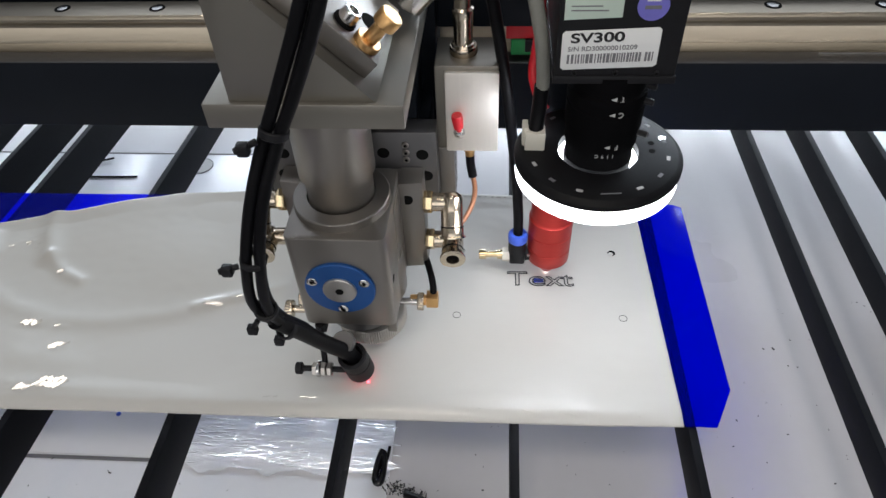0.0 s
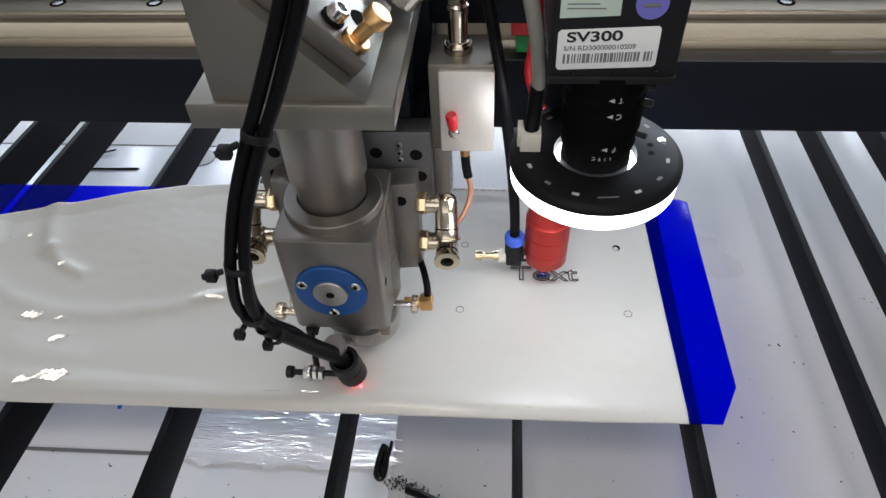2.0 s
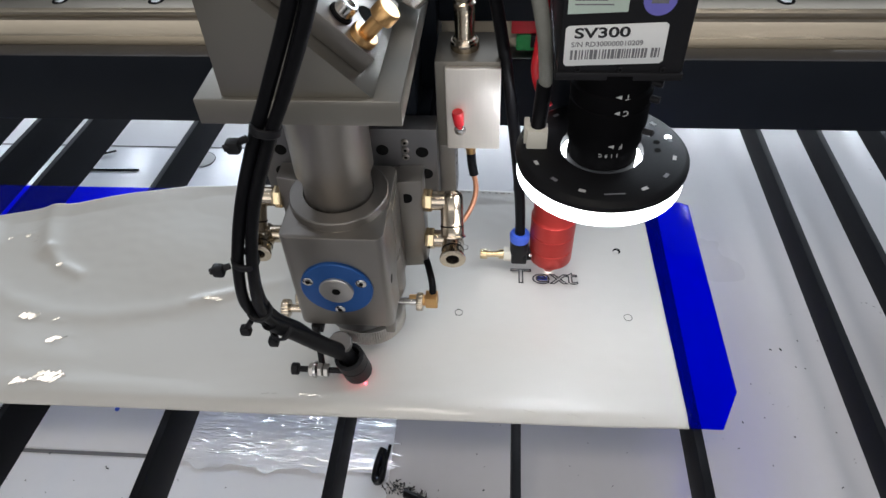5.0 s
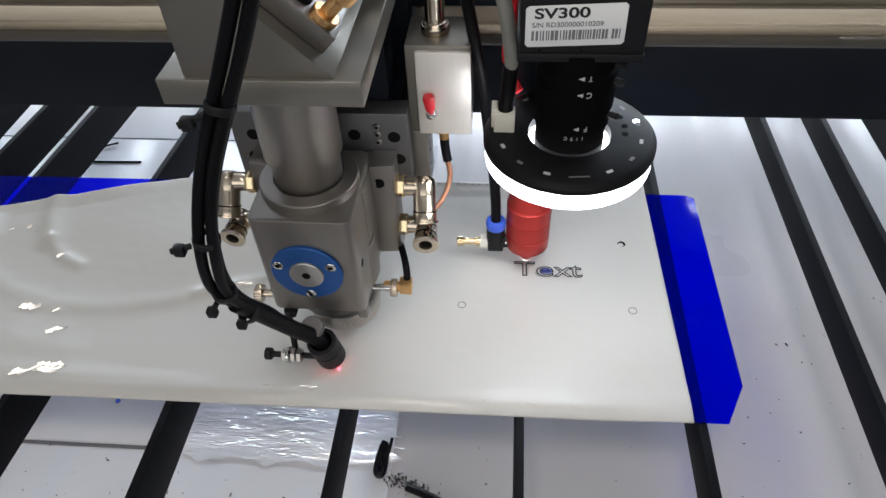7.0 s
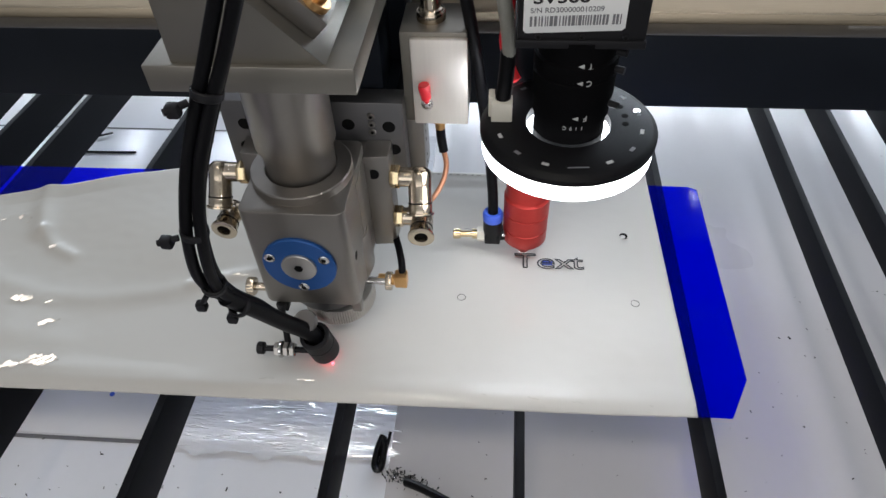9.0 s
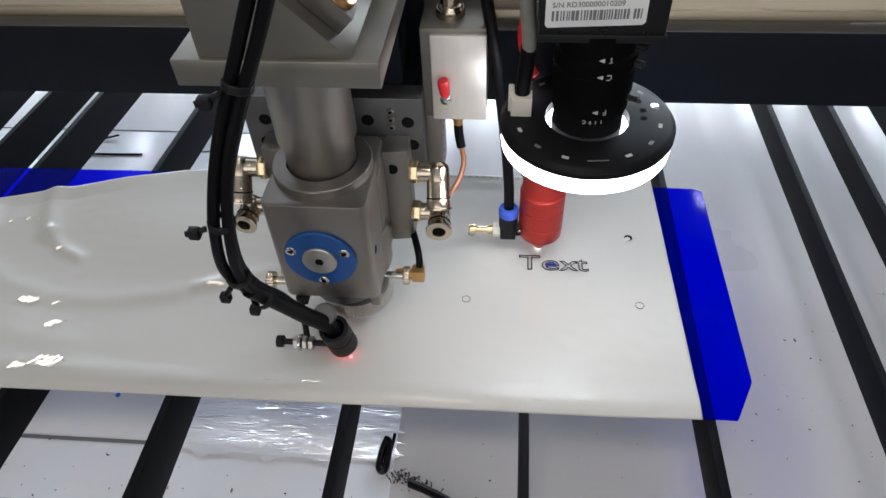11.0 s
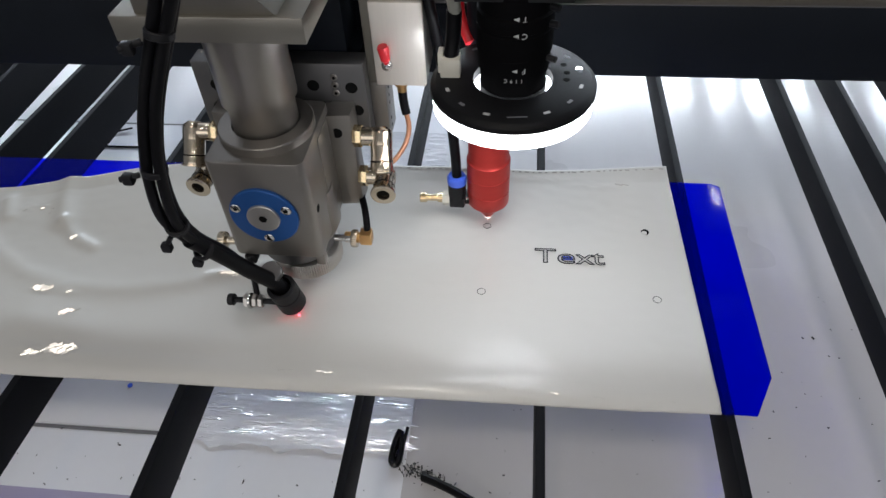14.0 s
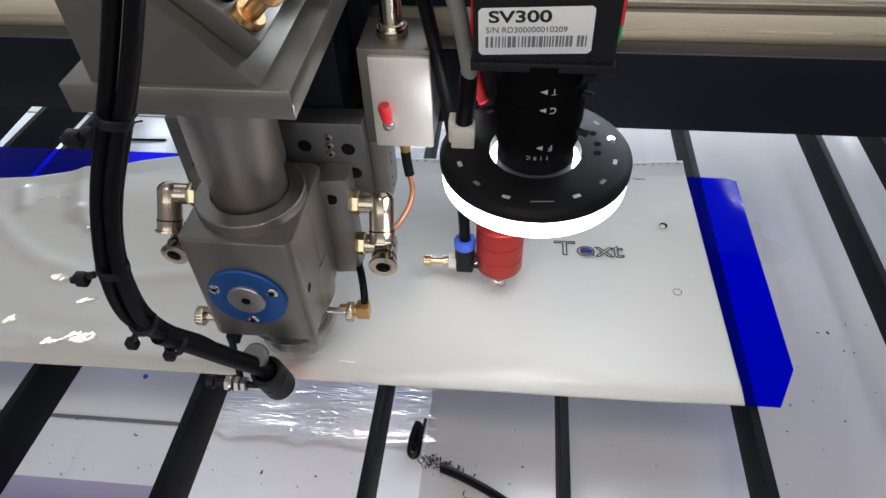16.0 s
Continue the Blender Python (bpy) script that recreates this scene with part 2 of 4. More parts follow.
def part(name, bm, material, parent=None, label="", angle=38):
    """Links a bmesh, drawn in millimetres, as one mesh object under a thing or a part."""
    me = bpy.data.meshes.new(name)
    bmesh.ops.recalc_face_normals(bm, faces=bm.faces)
    bm.transform(Matrix.Scale(MM, 4))
    for fc in bm.faces:
        fc.smooth = True
    bm.to_mesh(me)
    bm.free()
    me.set_sharp_from_angle(angle=radians(angle))
    me.materials.append(material)
    ob = new(name, me)
    if parent:
        ob.parent = parent
        if "base" in parent:
            ob.matrix_parent_inverse = Matrix.Translation(parent["base"]).inverted()
    if label:
        tagged(ob, label)
    return ob


def bevelled(bm, width, segments=2, edges=None):
    if width > 0:
        bmesh.ops.bevel(bm, geom=edges or list(bm.edges), offset=width, segments=segments, affect="EDGES", profile=0.5)
    return bm


def box(x0, x1, y0, y1, z0, z1, bev=0.4, seg=2):
    bm = bmesh.new()
    bmesh.ops.create_cube(bm, size=1)
    for v in bm.verts:
        v.co = Vector(((x0 + x1) / 2 + v.co.x * (x1 - x0), (y0 + y1) / 2 + v.co.y * (y1 - y0), (z0 + z1) / 2 + v.co.z * (z1 - z0)))
    return bevelled(bm, bev, seg)


def axis_matrix(a, b):
    a, b = Vector(a), Vector(b)
    return Matrix.Translation(a) @ (b - a).to_track_quat("Z", "Y").to_matrix().to_4x4(), (b - a).length


def lathe(a, b, profile, seg=32):
    """Turns (distance along a-b, radius) pairs round the line from a to b; closed at ends by radius 0."""
    m, _ = axis_matrix(a, b)
    bm = bmesh.new()
    rings = []
    for d, r in profile:
        if r <= 0:
            rings.append([bm.verts.new(m @ Vector((0, 0, d)))])
        else:
            rings.append([bm.verts.new(m @ Vector((r * math.cos(2 * math.pi * k / seg), r * math.sin(2 * math.pi * k / seg), d))) for k in range(seg)])
    for p, q in zip(rings, rings[1:]):
        for k in range(seg):
            j = (k + 1) % seg
            vs = [p[k % len(p)], p[j % len(p)], q[j % len(q)], q[k % len(q)]]
            uniq = list(dict.fromkeys(vs))
            if len(uniq) > 2:
                bm.faces.new(uniq)
    return bm


def rod(a, b, r, bev=0.4, seg=28):
    n = (Vector(b) - Vector(a)).length
    return lathe(a, b, [(0, 0), (0, r - bev), (bev, r), (n - bev, r), (n, r - bev), (n, 0)], seg)


def annulus(a, b, r0, r1, bev=0.3, seg=64):
    n = (Vector(b) - Vector(a)).length
    return lathe(a, b, [(0, r0), (0, r1 - bev), (bev, r1), (n - bev, r1), (n, r1 - bev), (n, r0), (0, r0)], seg)


def hexnut(a, b, r, hole=0.0):
    n = (Vector(b) - Vector(a)).length
    prof = [(0, hole), (0, r * 0.92), (n * 0.12, r), (n * 0.88, r), (n, r * 0.92), (n, hole)]
    return lathe(a, b, prof + ([prof[0]] if hole else []), 6)


def knurl(a, b, r, teeth=36, depth=0.35):
    n = (Vector(b) - Vector(a)).length
    bm = lathe(a, b, [(0, 0), (0, r * 0.93), (n * 0.15, r), (n * 0.85, r), (n, r * 0.93), (n, 0)], teeth * 2)
    m, _ = axis_matrix(a, b)
    inv = m.inverted()
    for v in bm.verts:
        p = inv @ v.co
        ang = math.atan2(p.y, p.x) / (2 * math.pi) * teeth * 2
        if round(ang) % 2 and math.hypot(p.x, p.y) > r * 0.97:
            p.x, p.y = p.x * (1 - depth / r), p.y * (1 - depth / r)
            v.co = m @ p
    return bm


def prism(points, axis, lo, hi, bev=0.4):
    """A polygon in the two other axes, drawn out along axis from lo to hi."""
    bm = bmesh.new()
    put = {"x": lambda p, q, w: (w, p, q), "y": lambda p, q, w: (p, w, q), "z": lambda p, q, w: (p, q, w)}[axis]
    a = [bm.verts.new(put(p, q, lo)) for p, q in points]
    b = [bm.verts.new(put(p, q, hi)) for p, q in points]
    bm.faces.new(a)
    bm.faces.new(b)
    for k in range(len(a)):
        j = (k + 1) % len(a)
        bm.faces.new((a[k], a[j], b[j], b[k]))
    return bevelled(bm, bev)


def smooth_path(points, steps=8):
    pts = [Vector(p) for p in points]
    out = []
    for k in range(len(pts) - 1):
        p0, p1, p2, p3 = pts[max(k - 1, 0)], pts[k], pts[k + 1], pts[min(k + 2, len(pts) - 1)]
        for s in range(steps):
            u = s / steps
            out.append(0.5 * ((2 * p1) + (p2 - p0) * u + (2 * p0 - 5 * p1 + 4 * p2 - p3) * u * u + (3 * p1 - p0 - 3 * p2 + p3) * u ** 3))
    out.append(pts[-1])
    return out


def hose(points, r, seg=12, steps=8, flat=1.0):
    """A round lead along a smooth path."""
    path = smooth_path(points, steps)
    bm = bmesh.new()
    rings = []
    up = Vector((0.3, 1, 0.2)).normalized()
    for k, p in enumerate(path):
        d = (path[min(k + 1, len(path) - 1)] - path[max(k - 1, 0)]).normalized()
        s = d.cross(up).normalized()
        u = s.cross(d)
        rings.append([bm.verts.new(p + s * r * math.cos(2 * math.pi * j / seg) + u * r * flat * math.sin(2 * math.pi * j / seg)) for j in range(seg)])
    for a, b in zip(rings, rings[1:]):
        for j in range(seg):
            bm.faces.new((a[j], a[(j + 1) % seg], b[(j + 1) % seg], b[j]))
    bm.faces.new(rings[0])
    bm.faces.new(rings[-1])
    return bm


def join(*bms):
    out = bms[0]
    for b in bms[1:]:
        me = bpy.data.meshes.new("joined")
        b.to_mesh(me)
        b.free()
        out.from_mesh(me)
        bpy.data.meshes.remove(me)
    return out


def lettering(name, text, size, matrix, material, parent, label="", outline=0.0, depth=0.05, bold=0.0, spread=1.0):
    """Built-in font, in millimetres; outline: drawn as a line of that half-width."""
    cu = bpy.data.curves.new(name, "FONT")
    cu.body, cu.size, cu.align_x, cu.align_y = text, size * MM, "LEFT", "BOTTOM_BASELINE"
    cu.space_character = spread
    cu.resolution_u = 6
    if outline:
        cu.fill_mode, cu.bevel_depth, cu.bevel_resolution = "NONE", outline * MM, 1
    else:
        cu.extrude, cu.offset = depth * MM, bold * MM
    cu.materials.append(material)
    ob = new(name, cu)
    ob.parent = parent
    if parent is not None and "base" in parent:
        ob.matrix_parent_inverse = Matrix.Translation(parent["base"]).inverted()
    m = matrix.copy()
    m.translation = m.translation * MM
    ob.matrix_basis = m
    if label:
        tagged(ob, label)
    return ob


# ---- the room ----
def room():
    def slab(name, x0, x1, y0, y1, z0, z1, material, label):
        ob = part(name, box(x0, x1, y0, y1, z0, z1, 0), material)
        return tagged(ob, label, name.split("_")[0], kind="structure")
    slab("floor", -4000, 4000, -4000, 4000, -960, -900, CONCRETE, "grey concrete workshop floor under the machine")
    slab("ceiling", -4000, 4000, -4000, 4000, 3000, 3100, WALL_PAINT, "plain grey workshop ceiling")
    slab("wall_north", -4000, 4000, 4000, 4100, -900, 3000, WALL_PAINT, "plain grey workshop wall")
    slab("wall_south", -4000, 4000, -4100, -4000, -900, 3000, WALL_PAINT, "plain grey workshop wall")
    slab("wall_east", 4000, 4100, -4000, 4000, -900, 3000, WALL_PAINT, "plain grey workshop wall")
    slab("wall_west", -4100, -4000, -4000, 4000, -900, 3000, WALL_PAINT, "plain grey workshop wall")


room()

# ---- the bed ----
TRAY = -77.0


def tray():
    t = thing("tray", (0, 100, TRAY - 6), "white lined collecting tray below the cutting bed", "tray")
    part("liner", box(-700, 700, -500, 700, TRAY - 6, TRAY, 0), TRAY_WHITE, t)
    part("rim", box(-712, -700, -500, 700, TRAY - 6, -6, 1), BLACK_PAINT, t)
    part("rim", box(700, 712, -500, 700, TRAY - 6, -6, 1), BLACK_PAINT, t)
    part("rim", box(-712, 712, -512, -500, TRAY - 6, -6, 1), BLACK_PAINT, t)
    part("rim", box(-712, 712, 700, 712, TRAY - 6, -6, 1), BLACK_PAINT, t)
    part("leg", box(-690, -640, -480, -430, -900, TRAY - 6, 2), BLACK_PAINT, t)
    part("leg", box(640, 690, -480, -430, -900, TRAY - 6, 2), BLACK_PAINT, t)
    part("leg", box(-690, -640, 630, 680, -900, TRAY - 6, 2), BLACK_PAINT, t)
    part("leg", box(640, 690, 630, 680, -900, TRAY - 6, 2), BLACK_PAINT, t)


tray()
SLAT_TOP = -3.7


def slats():
    # near-end place across the bed, lean in degrees, and depth of each blade
    rows = [(-480, 0, 36), (-433, 0, 36), (-389, -3.6, 32), (-343, -3.6, 32), (-249, -3.4, 30), (-155.2, 0, 31), (-58.6, 0, 27), (34.9, 0, 26), (128.5, 0, 24),
            (222.0, 0, 21), (267.5, 0, 21), (315.5, 0, 21), (361, 0, 21), (409, 0, 21), (502, 0, 21)]
    for x, lean, deep in rows:
        low = SLAT_TOP - deep
        ob = thing("bed_slat", (0, 0, low), "black metal blade slat of the cutting bed", "slat", "slats of the cutting bed")
        part("blade", box(-2.3, 2.3, -425, 775, low, SLAT_TOP, 0.5), SLAT_BLACK, ob)
        part("end_clip", box(-5, 5, -425, -412, SLAT_TOP - 44, low, 0.5), SLAT_BLACK, ob)
        part("end_clip", box(-5, 5, 762, 775, SLAT_TOP - 44, low, 0.5), SLAT_BLACK, ob)
        ob.matrix_basis = pose(x * MM, -0.075, 0, 0, 0, lean) @ Matrix.Translation((0, 0, low * MM))
    # cross rails that carry the blades
    for y in (-493, 693):
        r = thing("slat_rail", (0, y, SLAT_TOP - 56), "black cross rail carrying the bed slats", "rail")
        part("bar", box(-699, 699, y - 6, y + 6, SLAT_TOP - 56, SLAT_TOP - 44, 1), BLACK_PAINT, r)
        for sx in (-690, 690):
            part("rail_post", box(sx - 8, sx + 8, y - 5, y + 5, TRAY, SLAT_TOP - 56, 0.5), BLACK_PAINT, r)


slats()


# ---- what lies on the bed ----
def back_edge(x):
    pts = [(-430, 62), (-335, 73.2), (-295, 83), (-236, 102.4), (-208, 109.5), (-160, 112), (31, 112.3), (122, 120.5)]
    for (a, p), (b, q) in zip(pts, pts[1:]):
        if x <= b:
            u = (x - a) / (b - a)
            u = u * u * (3 - 2 * u) * 0.3 + u * 0.7
            return p + (q - p) * u
    return pts[-1][1]


def ridge(x, y, path, width):
    best = 1e9
    for (a, b), (c, d) in zip(path, path[1:]):
        l2 = (c - a) ** 2 + (d - b) ** 2
        u = max(0, min(1, ((x - a) * (c - a) + (y - b) * (d - b)) / l2))
        best = min(best, math.hypot(x - a - u * (c - a), y - b - u * (d - b)))
    return math.exp(-(best / width) ** 2)


# small lifted spots of the protective film: middle, half sizes, height
BLISTERS = [(-264, -17, 9, 3, 0.55), (-245, -19, 5, 2.0, 0.4), (-237, -32, 7, 4, 0.5), (-232, -60, 16, 7, 0.65), (-252, -62, 9, 4, 0.5), (-275, -50, 6, 4, 0.5),
            (-312, 54, 5, 6, 0.4), (-300, 56, 5, 5, 0.4), (70, 98, 16, 3, 0.35), (20, 104, 40, 3, 0.3)]
ARC = [(-335, 32), (-310, 12), (-285, -3), (-255, -12), (-218, -13), (-182, -6), (-150, 5), (-125, 16), (-95, 28)]


def sheet_height(x, y, v):
    z = 0.0
    left = max(0.0, min(1.0, (-95 - x) / 60))
    left = left * left * (3 - 2 * left)
    if left > 0:
        z += left * 0.95 * ridge(x, y, ARC, 6.5)
        z += left * 0.7 * ridge(x, y, [(-165, 1), (-135, 11), (-112, 21)], 3.5)
        z += left * 0.9 * ridge(x, y, [(-200, 40), (-230, 50)], 50)
        z += left * 2.6 * ridge(x, y, [(-296, 88), (-291, 64), (-281, 44)], 7.0)
        z += left * 1.5 * ridge(x, y, [(-281, 42), (-266, 28), (-250, 20)], 4.5)
        z += left * 1.8 * ridge(x, y, [(-330, 60), (-322, 44)], 5)
        z += left * 0.7 * ridge(x, y, [(-262, -40), (-225, -46)], 9)
    z += 0.5 * math.sin(x * 0.035 + 1.3) * math.sin(y * 0.05) * (0.35 + left)
    # the low swelling that runs along the near edge, and the lifted far edge
    crest = -61 + 2.0 * math.sin(x * 0.019 + 0.6) + 1.5 * math.sin(x * 0.063)
    z += (0.42 + 0.22 * math.sin(x * 0.031 + 2) + 0.15 * noise.noise((x * 0.09, 1.0, 4.0))) * math.exp(-((y - crest) / 5.0) ** 2)
    z += 1.5 * max(0, (v - 0.92) / 0.08) * (0.6 + 0.4 * math.sin(x * 0.045 + 2))
    z += 0.35 * noise.noise((x * 0.02, y * 0.03, 3.0)) + 0.10 * noise.noise((x * 0.11, y * 0.13, 8.0))
    for px, py, hx, hy, h in BLISTERS:
        d = ((x - px) / hx) ** 2 + ((y - py) / hy) ** 2
        if d < 2.5:
            z += 0.6 * h * math.exp(-d) * (1 + 0.9 * noise.noise((x * 0.22, y * 0.3, 5.0)))
    return max(z, -0.2)


def white_sheet():
    s = thing("plastic_sheet", (-150, 20, -1.6), "glossy off-white plastic sheet, wrinkled at one end, with cut lettering", "sheet")
    bm = bmesh.new()
    nx, ny = 420, 190
    grid = []
    for i in range(nx + 1):
        row = []
        for j in range(ny + 1):
            v = j / ny
            v = v + 0.10 * math.sin(2 * math.pi * v) / (2 * math.pi) * -1
            x0 = -430 + (123.6 + 430) * i / nx
            yb = back_edge(x0)
            yf = -76.8 + (x0 + 430) / 553 * 6.8
            y = yf + (yb - yf) * v
            x = x0 - 4.5 * v * max(0, (x0 - 20) / 103)
            z = sheet_height(x, y, v)
            edge = max(0.0, 1 - (y - yf) / 8.5)
            z -= (3.3 - 2.1 * max(0.0, min(1.0, (x0 - 80) / 35))) * edge ** 2
            row.append(bm.verts.new((x, y, z)))
        grid.append(row)
    for i in range(nx):
        for j in range(ny):
            bm.faces.new((grid[i][j], grid[i + 1][j], grid[i + 1][j + 1], grid[i][j + 1]))
    ob = part("sheet_body", bm, SHEET_WHITE, s, angle=80)
    mod = ob.modifiers.new("thickness", "SOLIDIFY")
    mod.thickness, mod.offset = 1.3 * MM, -1
    # the cut word, dark slit with a bright burr beside it
    for ch, x, wide in (("T", 30.6, 1.33), ("e", 43.7, 1.50), ("x", 55.5, 1.27), ("t", 65.2, 1.30)):
        m = pose(x, 25.6 + (x - 30) * 0.008, 0.42, 0, 0, 0.6) @ Matrix.Diagonal((wide, 1.03, 1.0, 1))
        lettering("cut_letter", ch, 16.2, m, CHAR, s, "charred outline of a cut letter", outline=0.31)
    part("burr", box(47.4, 53.4, 28.4, 31.4, 0.36, 0.45, 0), BLUE_OPEN, s, "blue sheet showing through the cut letter")
    for cx, cy, dark in ((0, 0, 0), (100, 0.9, 0), (0.2, 55.1, 0), (98.7, 55.8, 1)):
        if dark:
            part("cut_hole", lathe((cx, cy, 0.30), (cx, cy, 0.46), [(0, 0), (0, 2.5), (0.16, 2.4), (0.16, 0)], 24), HOLE_BLACK, s, "dark disc laid on for the shade in a cut hole")
            part("cut_disc", lathe((cx - 0.6, cy - 1.0, 0.44), (cx - 0.6, cy - 1.0, 0.56), [(0, 0), (0, 1.7), (0.12, 1.6), (0.12, 0)], 20), SHEET_WHITE, s, "loose disc in the hole")
        else:
            part("cut_circle", annulus((cx, cy, 0.30), (cx, cy, 0.46), 2.18, 2.5, 0.05, 28), CHAR, s, "thin charred circular cut")


def film_glints():
    """Short folds of lifted film, tilted midway between camera and ceiling lamp for glints."""
    rs = random.Random(17)

    # fitted to the half-way direction between the camera and the ceiling lamp
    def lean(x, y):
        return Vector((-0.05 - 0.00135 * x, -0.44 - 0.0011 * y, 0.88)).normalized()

    def glint_facets(bm, cx, cy, lx, ly, step, fill):
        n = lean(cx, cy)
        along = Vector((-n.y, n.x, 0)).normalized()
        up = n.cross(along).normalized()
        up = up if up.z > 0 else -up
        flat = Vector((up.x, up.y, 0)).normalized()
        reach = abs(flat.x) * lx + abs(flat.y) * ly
        k = -reach
        while k < reach:
            # a row of leaning facets across the patch
            half = abs(along.x) * lx + abs(along.y) * ly
            q = -half
            while q < half:
                size = rs.uniform(1.2, 4.5)
                p = Vector((cx, cy, 0)) + flat * k + along * (q + size / 2)
                if ((p.x - cx) / lx) ** 2 + ((p.y - cy) / ly) ** 2 < rs.uniform(0.6, 1.1) and rs.random() < fill:
                    h = step * rs.uniform(0.85, 1.1)
                    base = p + Vector((0, 0, sheet_height(p.x, p.y, 0.5) + 0.05))
                    a, b = base - along * size / 2, base + along * size / 2
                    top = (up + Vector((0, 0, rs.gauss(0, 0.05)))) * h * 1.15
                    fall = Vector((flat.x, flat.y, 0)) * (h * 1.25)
                    vs = [bm.verts.new(v) for v in (a, b, b + top + along * 0.2, a + top - along * 0.1, b + fall, a + fall)]
                    bm.faces.new(vs[:4])
                    bm.faces.new((vs[3], vs[2], vs[4], vs[5]))
                q += size
            k += step

    # the thin rows near y -62 to -66 copy dotted lamp reflections
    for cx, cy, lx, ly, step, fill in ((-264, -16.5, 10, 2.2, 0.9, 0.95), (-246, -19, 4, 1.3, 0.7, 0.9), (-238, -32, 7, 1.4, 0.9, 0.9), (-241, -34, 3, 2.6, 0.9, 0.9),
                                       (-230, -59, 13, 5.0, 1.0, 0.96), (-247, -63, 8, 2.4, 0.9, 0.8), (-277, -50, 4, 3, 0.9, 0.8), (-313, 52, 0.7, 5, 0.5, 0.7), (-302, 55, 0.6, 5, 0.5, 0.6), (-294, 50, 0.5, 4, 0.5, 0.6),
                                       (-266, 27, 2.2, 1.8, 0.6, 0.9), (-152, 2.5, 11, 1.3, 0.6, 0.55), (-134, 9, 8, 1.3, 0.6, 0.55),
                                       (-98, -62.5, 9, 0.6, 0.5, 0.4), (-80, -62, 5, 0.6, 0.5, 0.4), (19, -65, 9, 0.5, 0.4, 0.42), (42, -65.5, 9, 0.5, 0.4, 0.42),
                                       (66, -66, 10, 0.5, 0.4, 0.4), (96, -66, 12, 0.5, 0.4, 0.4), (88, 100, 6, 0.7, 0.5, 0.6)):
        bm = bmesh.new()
        glint_facets(bm, cx, cy, lx * 0.75, ly * 0.8, step * 0.85, fill * 0.9)
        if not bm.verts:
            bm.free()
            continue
        w = thing("film_glint", (cx, cy, 0.2), "spot of lifted film shaped as facets that glint at the camera", "film wrinkle", "wrinkles of the protective film")
        part("glint_facets", bm, GLINT_FILM, w, angle=10)
    # dotted lamp reflections along the far edge, shaped as small facets aimed at the camera
    bm = bmesh.new()
    x = -150.0
    while x < 118:
        y = back_edge(x) - 3.0
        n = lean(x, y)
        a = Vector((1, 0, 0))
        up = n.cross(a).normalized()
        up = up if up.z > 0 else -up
        size = rs.uniform(1.2, 3.2)
        base = Vector((x, y, sheet_height(x, y, 0.99) + 0.1))
        vs = [bm.verts.new(v) for v in (base, base + a * size, base + a * size + up * 0.9, base + up * 0.9, base + a * size + Vector((0, 0.9, 0)), base + Vector((0, 0.9, 0)))]
        bm.faces.new(vs[:4])
        bm.faces.new((vs[3], vs[2], vs[4], vs[5]))
        x += size + rs.uniform(0.8, 4.0)
    w = thing("edge_glints", (0, 111, 0.4), "row of aimed facets for lamp dots reflected along the sheet edge", "film")
    part("glint_beads", bm, GLINT_FILM, w, angle=10)


BLUE_OPEN = mat("blue_seen_in_cut", (0.02, 0.06, 0.5), 0.3, 0, 0.3, 400)


def blue_sheet():
    pts = [(-420, -12), (112, -12), (119.5, -68.6), (141.5, -68.6), (152.8, -46), (152.6, 104.5), (147, 107.4), (119, 107.6), (-200, 110), (-420, 108)]
    ob = thing("acrylic_sheet", (-130, 20, -3.6), "clear cobalt-blue acrylic sheet lying under the white sheet", "sheet")
    part("pane", prism(pts, "z", -3.5, -1.7, 0.15), BLUE_CLEAR, ob)


white_sheet()
blue_sheet()
film_glints()


# ---- the moving beam ----
def gantry():
    g = thing("gantry_beam", (0, 110, 73), "black gantry beam across the bed with a ground steel guide rail", "gantry")
    part("beam", box(-700, 700, 93, 175, 71.8, 117.5, 1.0), BLACK_PAINT, g)
    prof = [(106.6, 117.5), (107.8, 123.2), (108.4, 123.8), (112.6, 130.4), (112.6, 132.6), (109.4, 135.2), (109.4, 137.6), (110.6, 139.5), (129.4, 139.5), (130.6, 137.6),
            (130.6, 135.2), (127.8, 133), (127.8, 130.2), (130.8, 128.2), (130.8, 124.2), (132, 123), (132, 117.5)]
    # added strip; its darker bronze stands in for what the foot reflects
    part("rail_foot_strip", prism([(106.2, 117.5), (107.35, 123.0), (110, 123.0), (110, 117.5)], "x", -699, 699, 0.1), RAIL_FOOT_TONE, g, "bronze strip added along the rail foot for its dark reflection")
    rail = part("guide_rail", prism(prof, "x", -700, 700, 0.25), RAIL_STEEL, g, "ground steel linear guide rail")
    for k in range(-11, 12):
        x = 60.6 * k - 4.4
        cb = part("counterbore", lathe((x, 120, 139.3), (x, 120, 139.7), [(0, 0), (0, 4.9), (0.35, 4.9), (0.35, 0)], 24), HOLE_BLACK, rail)
        cb.name = "rail_hole"
        part("rail_screw", hexnut((x, 120, 139.6), (x, 120, 140.0), 3.4), STEEL, rail)
    # added plate; its grey replaces the black top face's reflected light
    part("top_sheen_strip", box(-699, 699, 93.6, 106, 117.5, 118.0, 0.15), GREY_DARK, g, "grey strip standing in for the sheen on the beam top")
    part("tape", box(205, 262, 104.6, 105.6, 118.0, 118.4, 0), STEEL, g, "thin bright strip along the rail foot")
    part("rear_cover", box(-700, 700, 140, 172, 117.6, 150, 2), BLACK_PAINT, g)
    return g


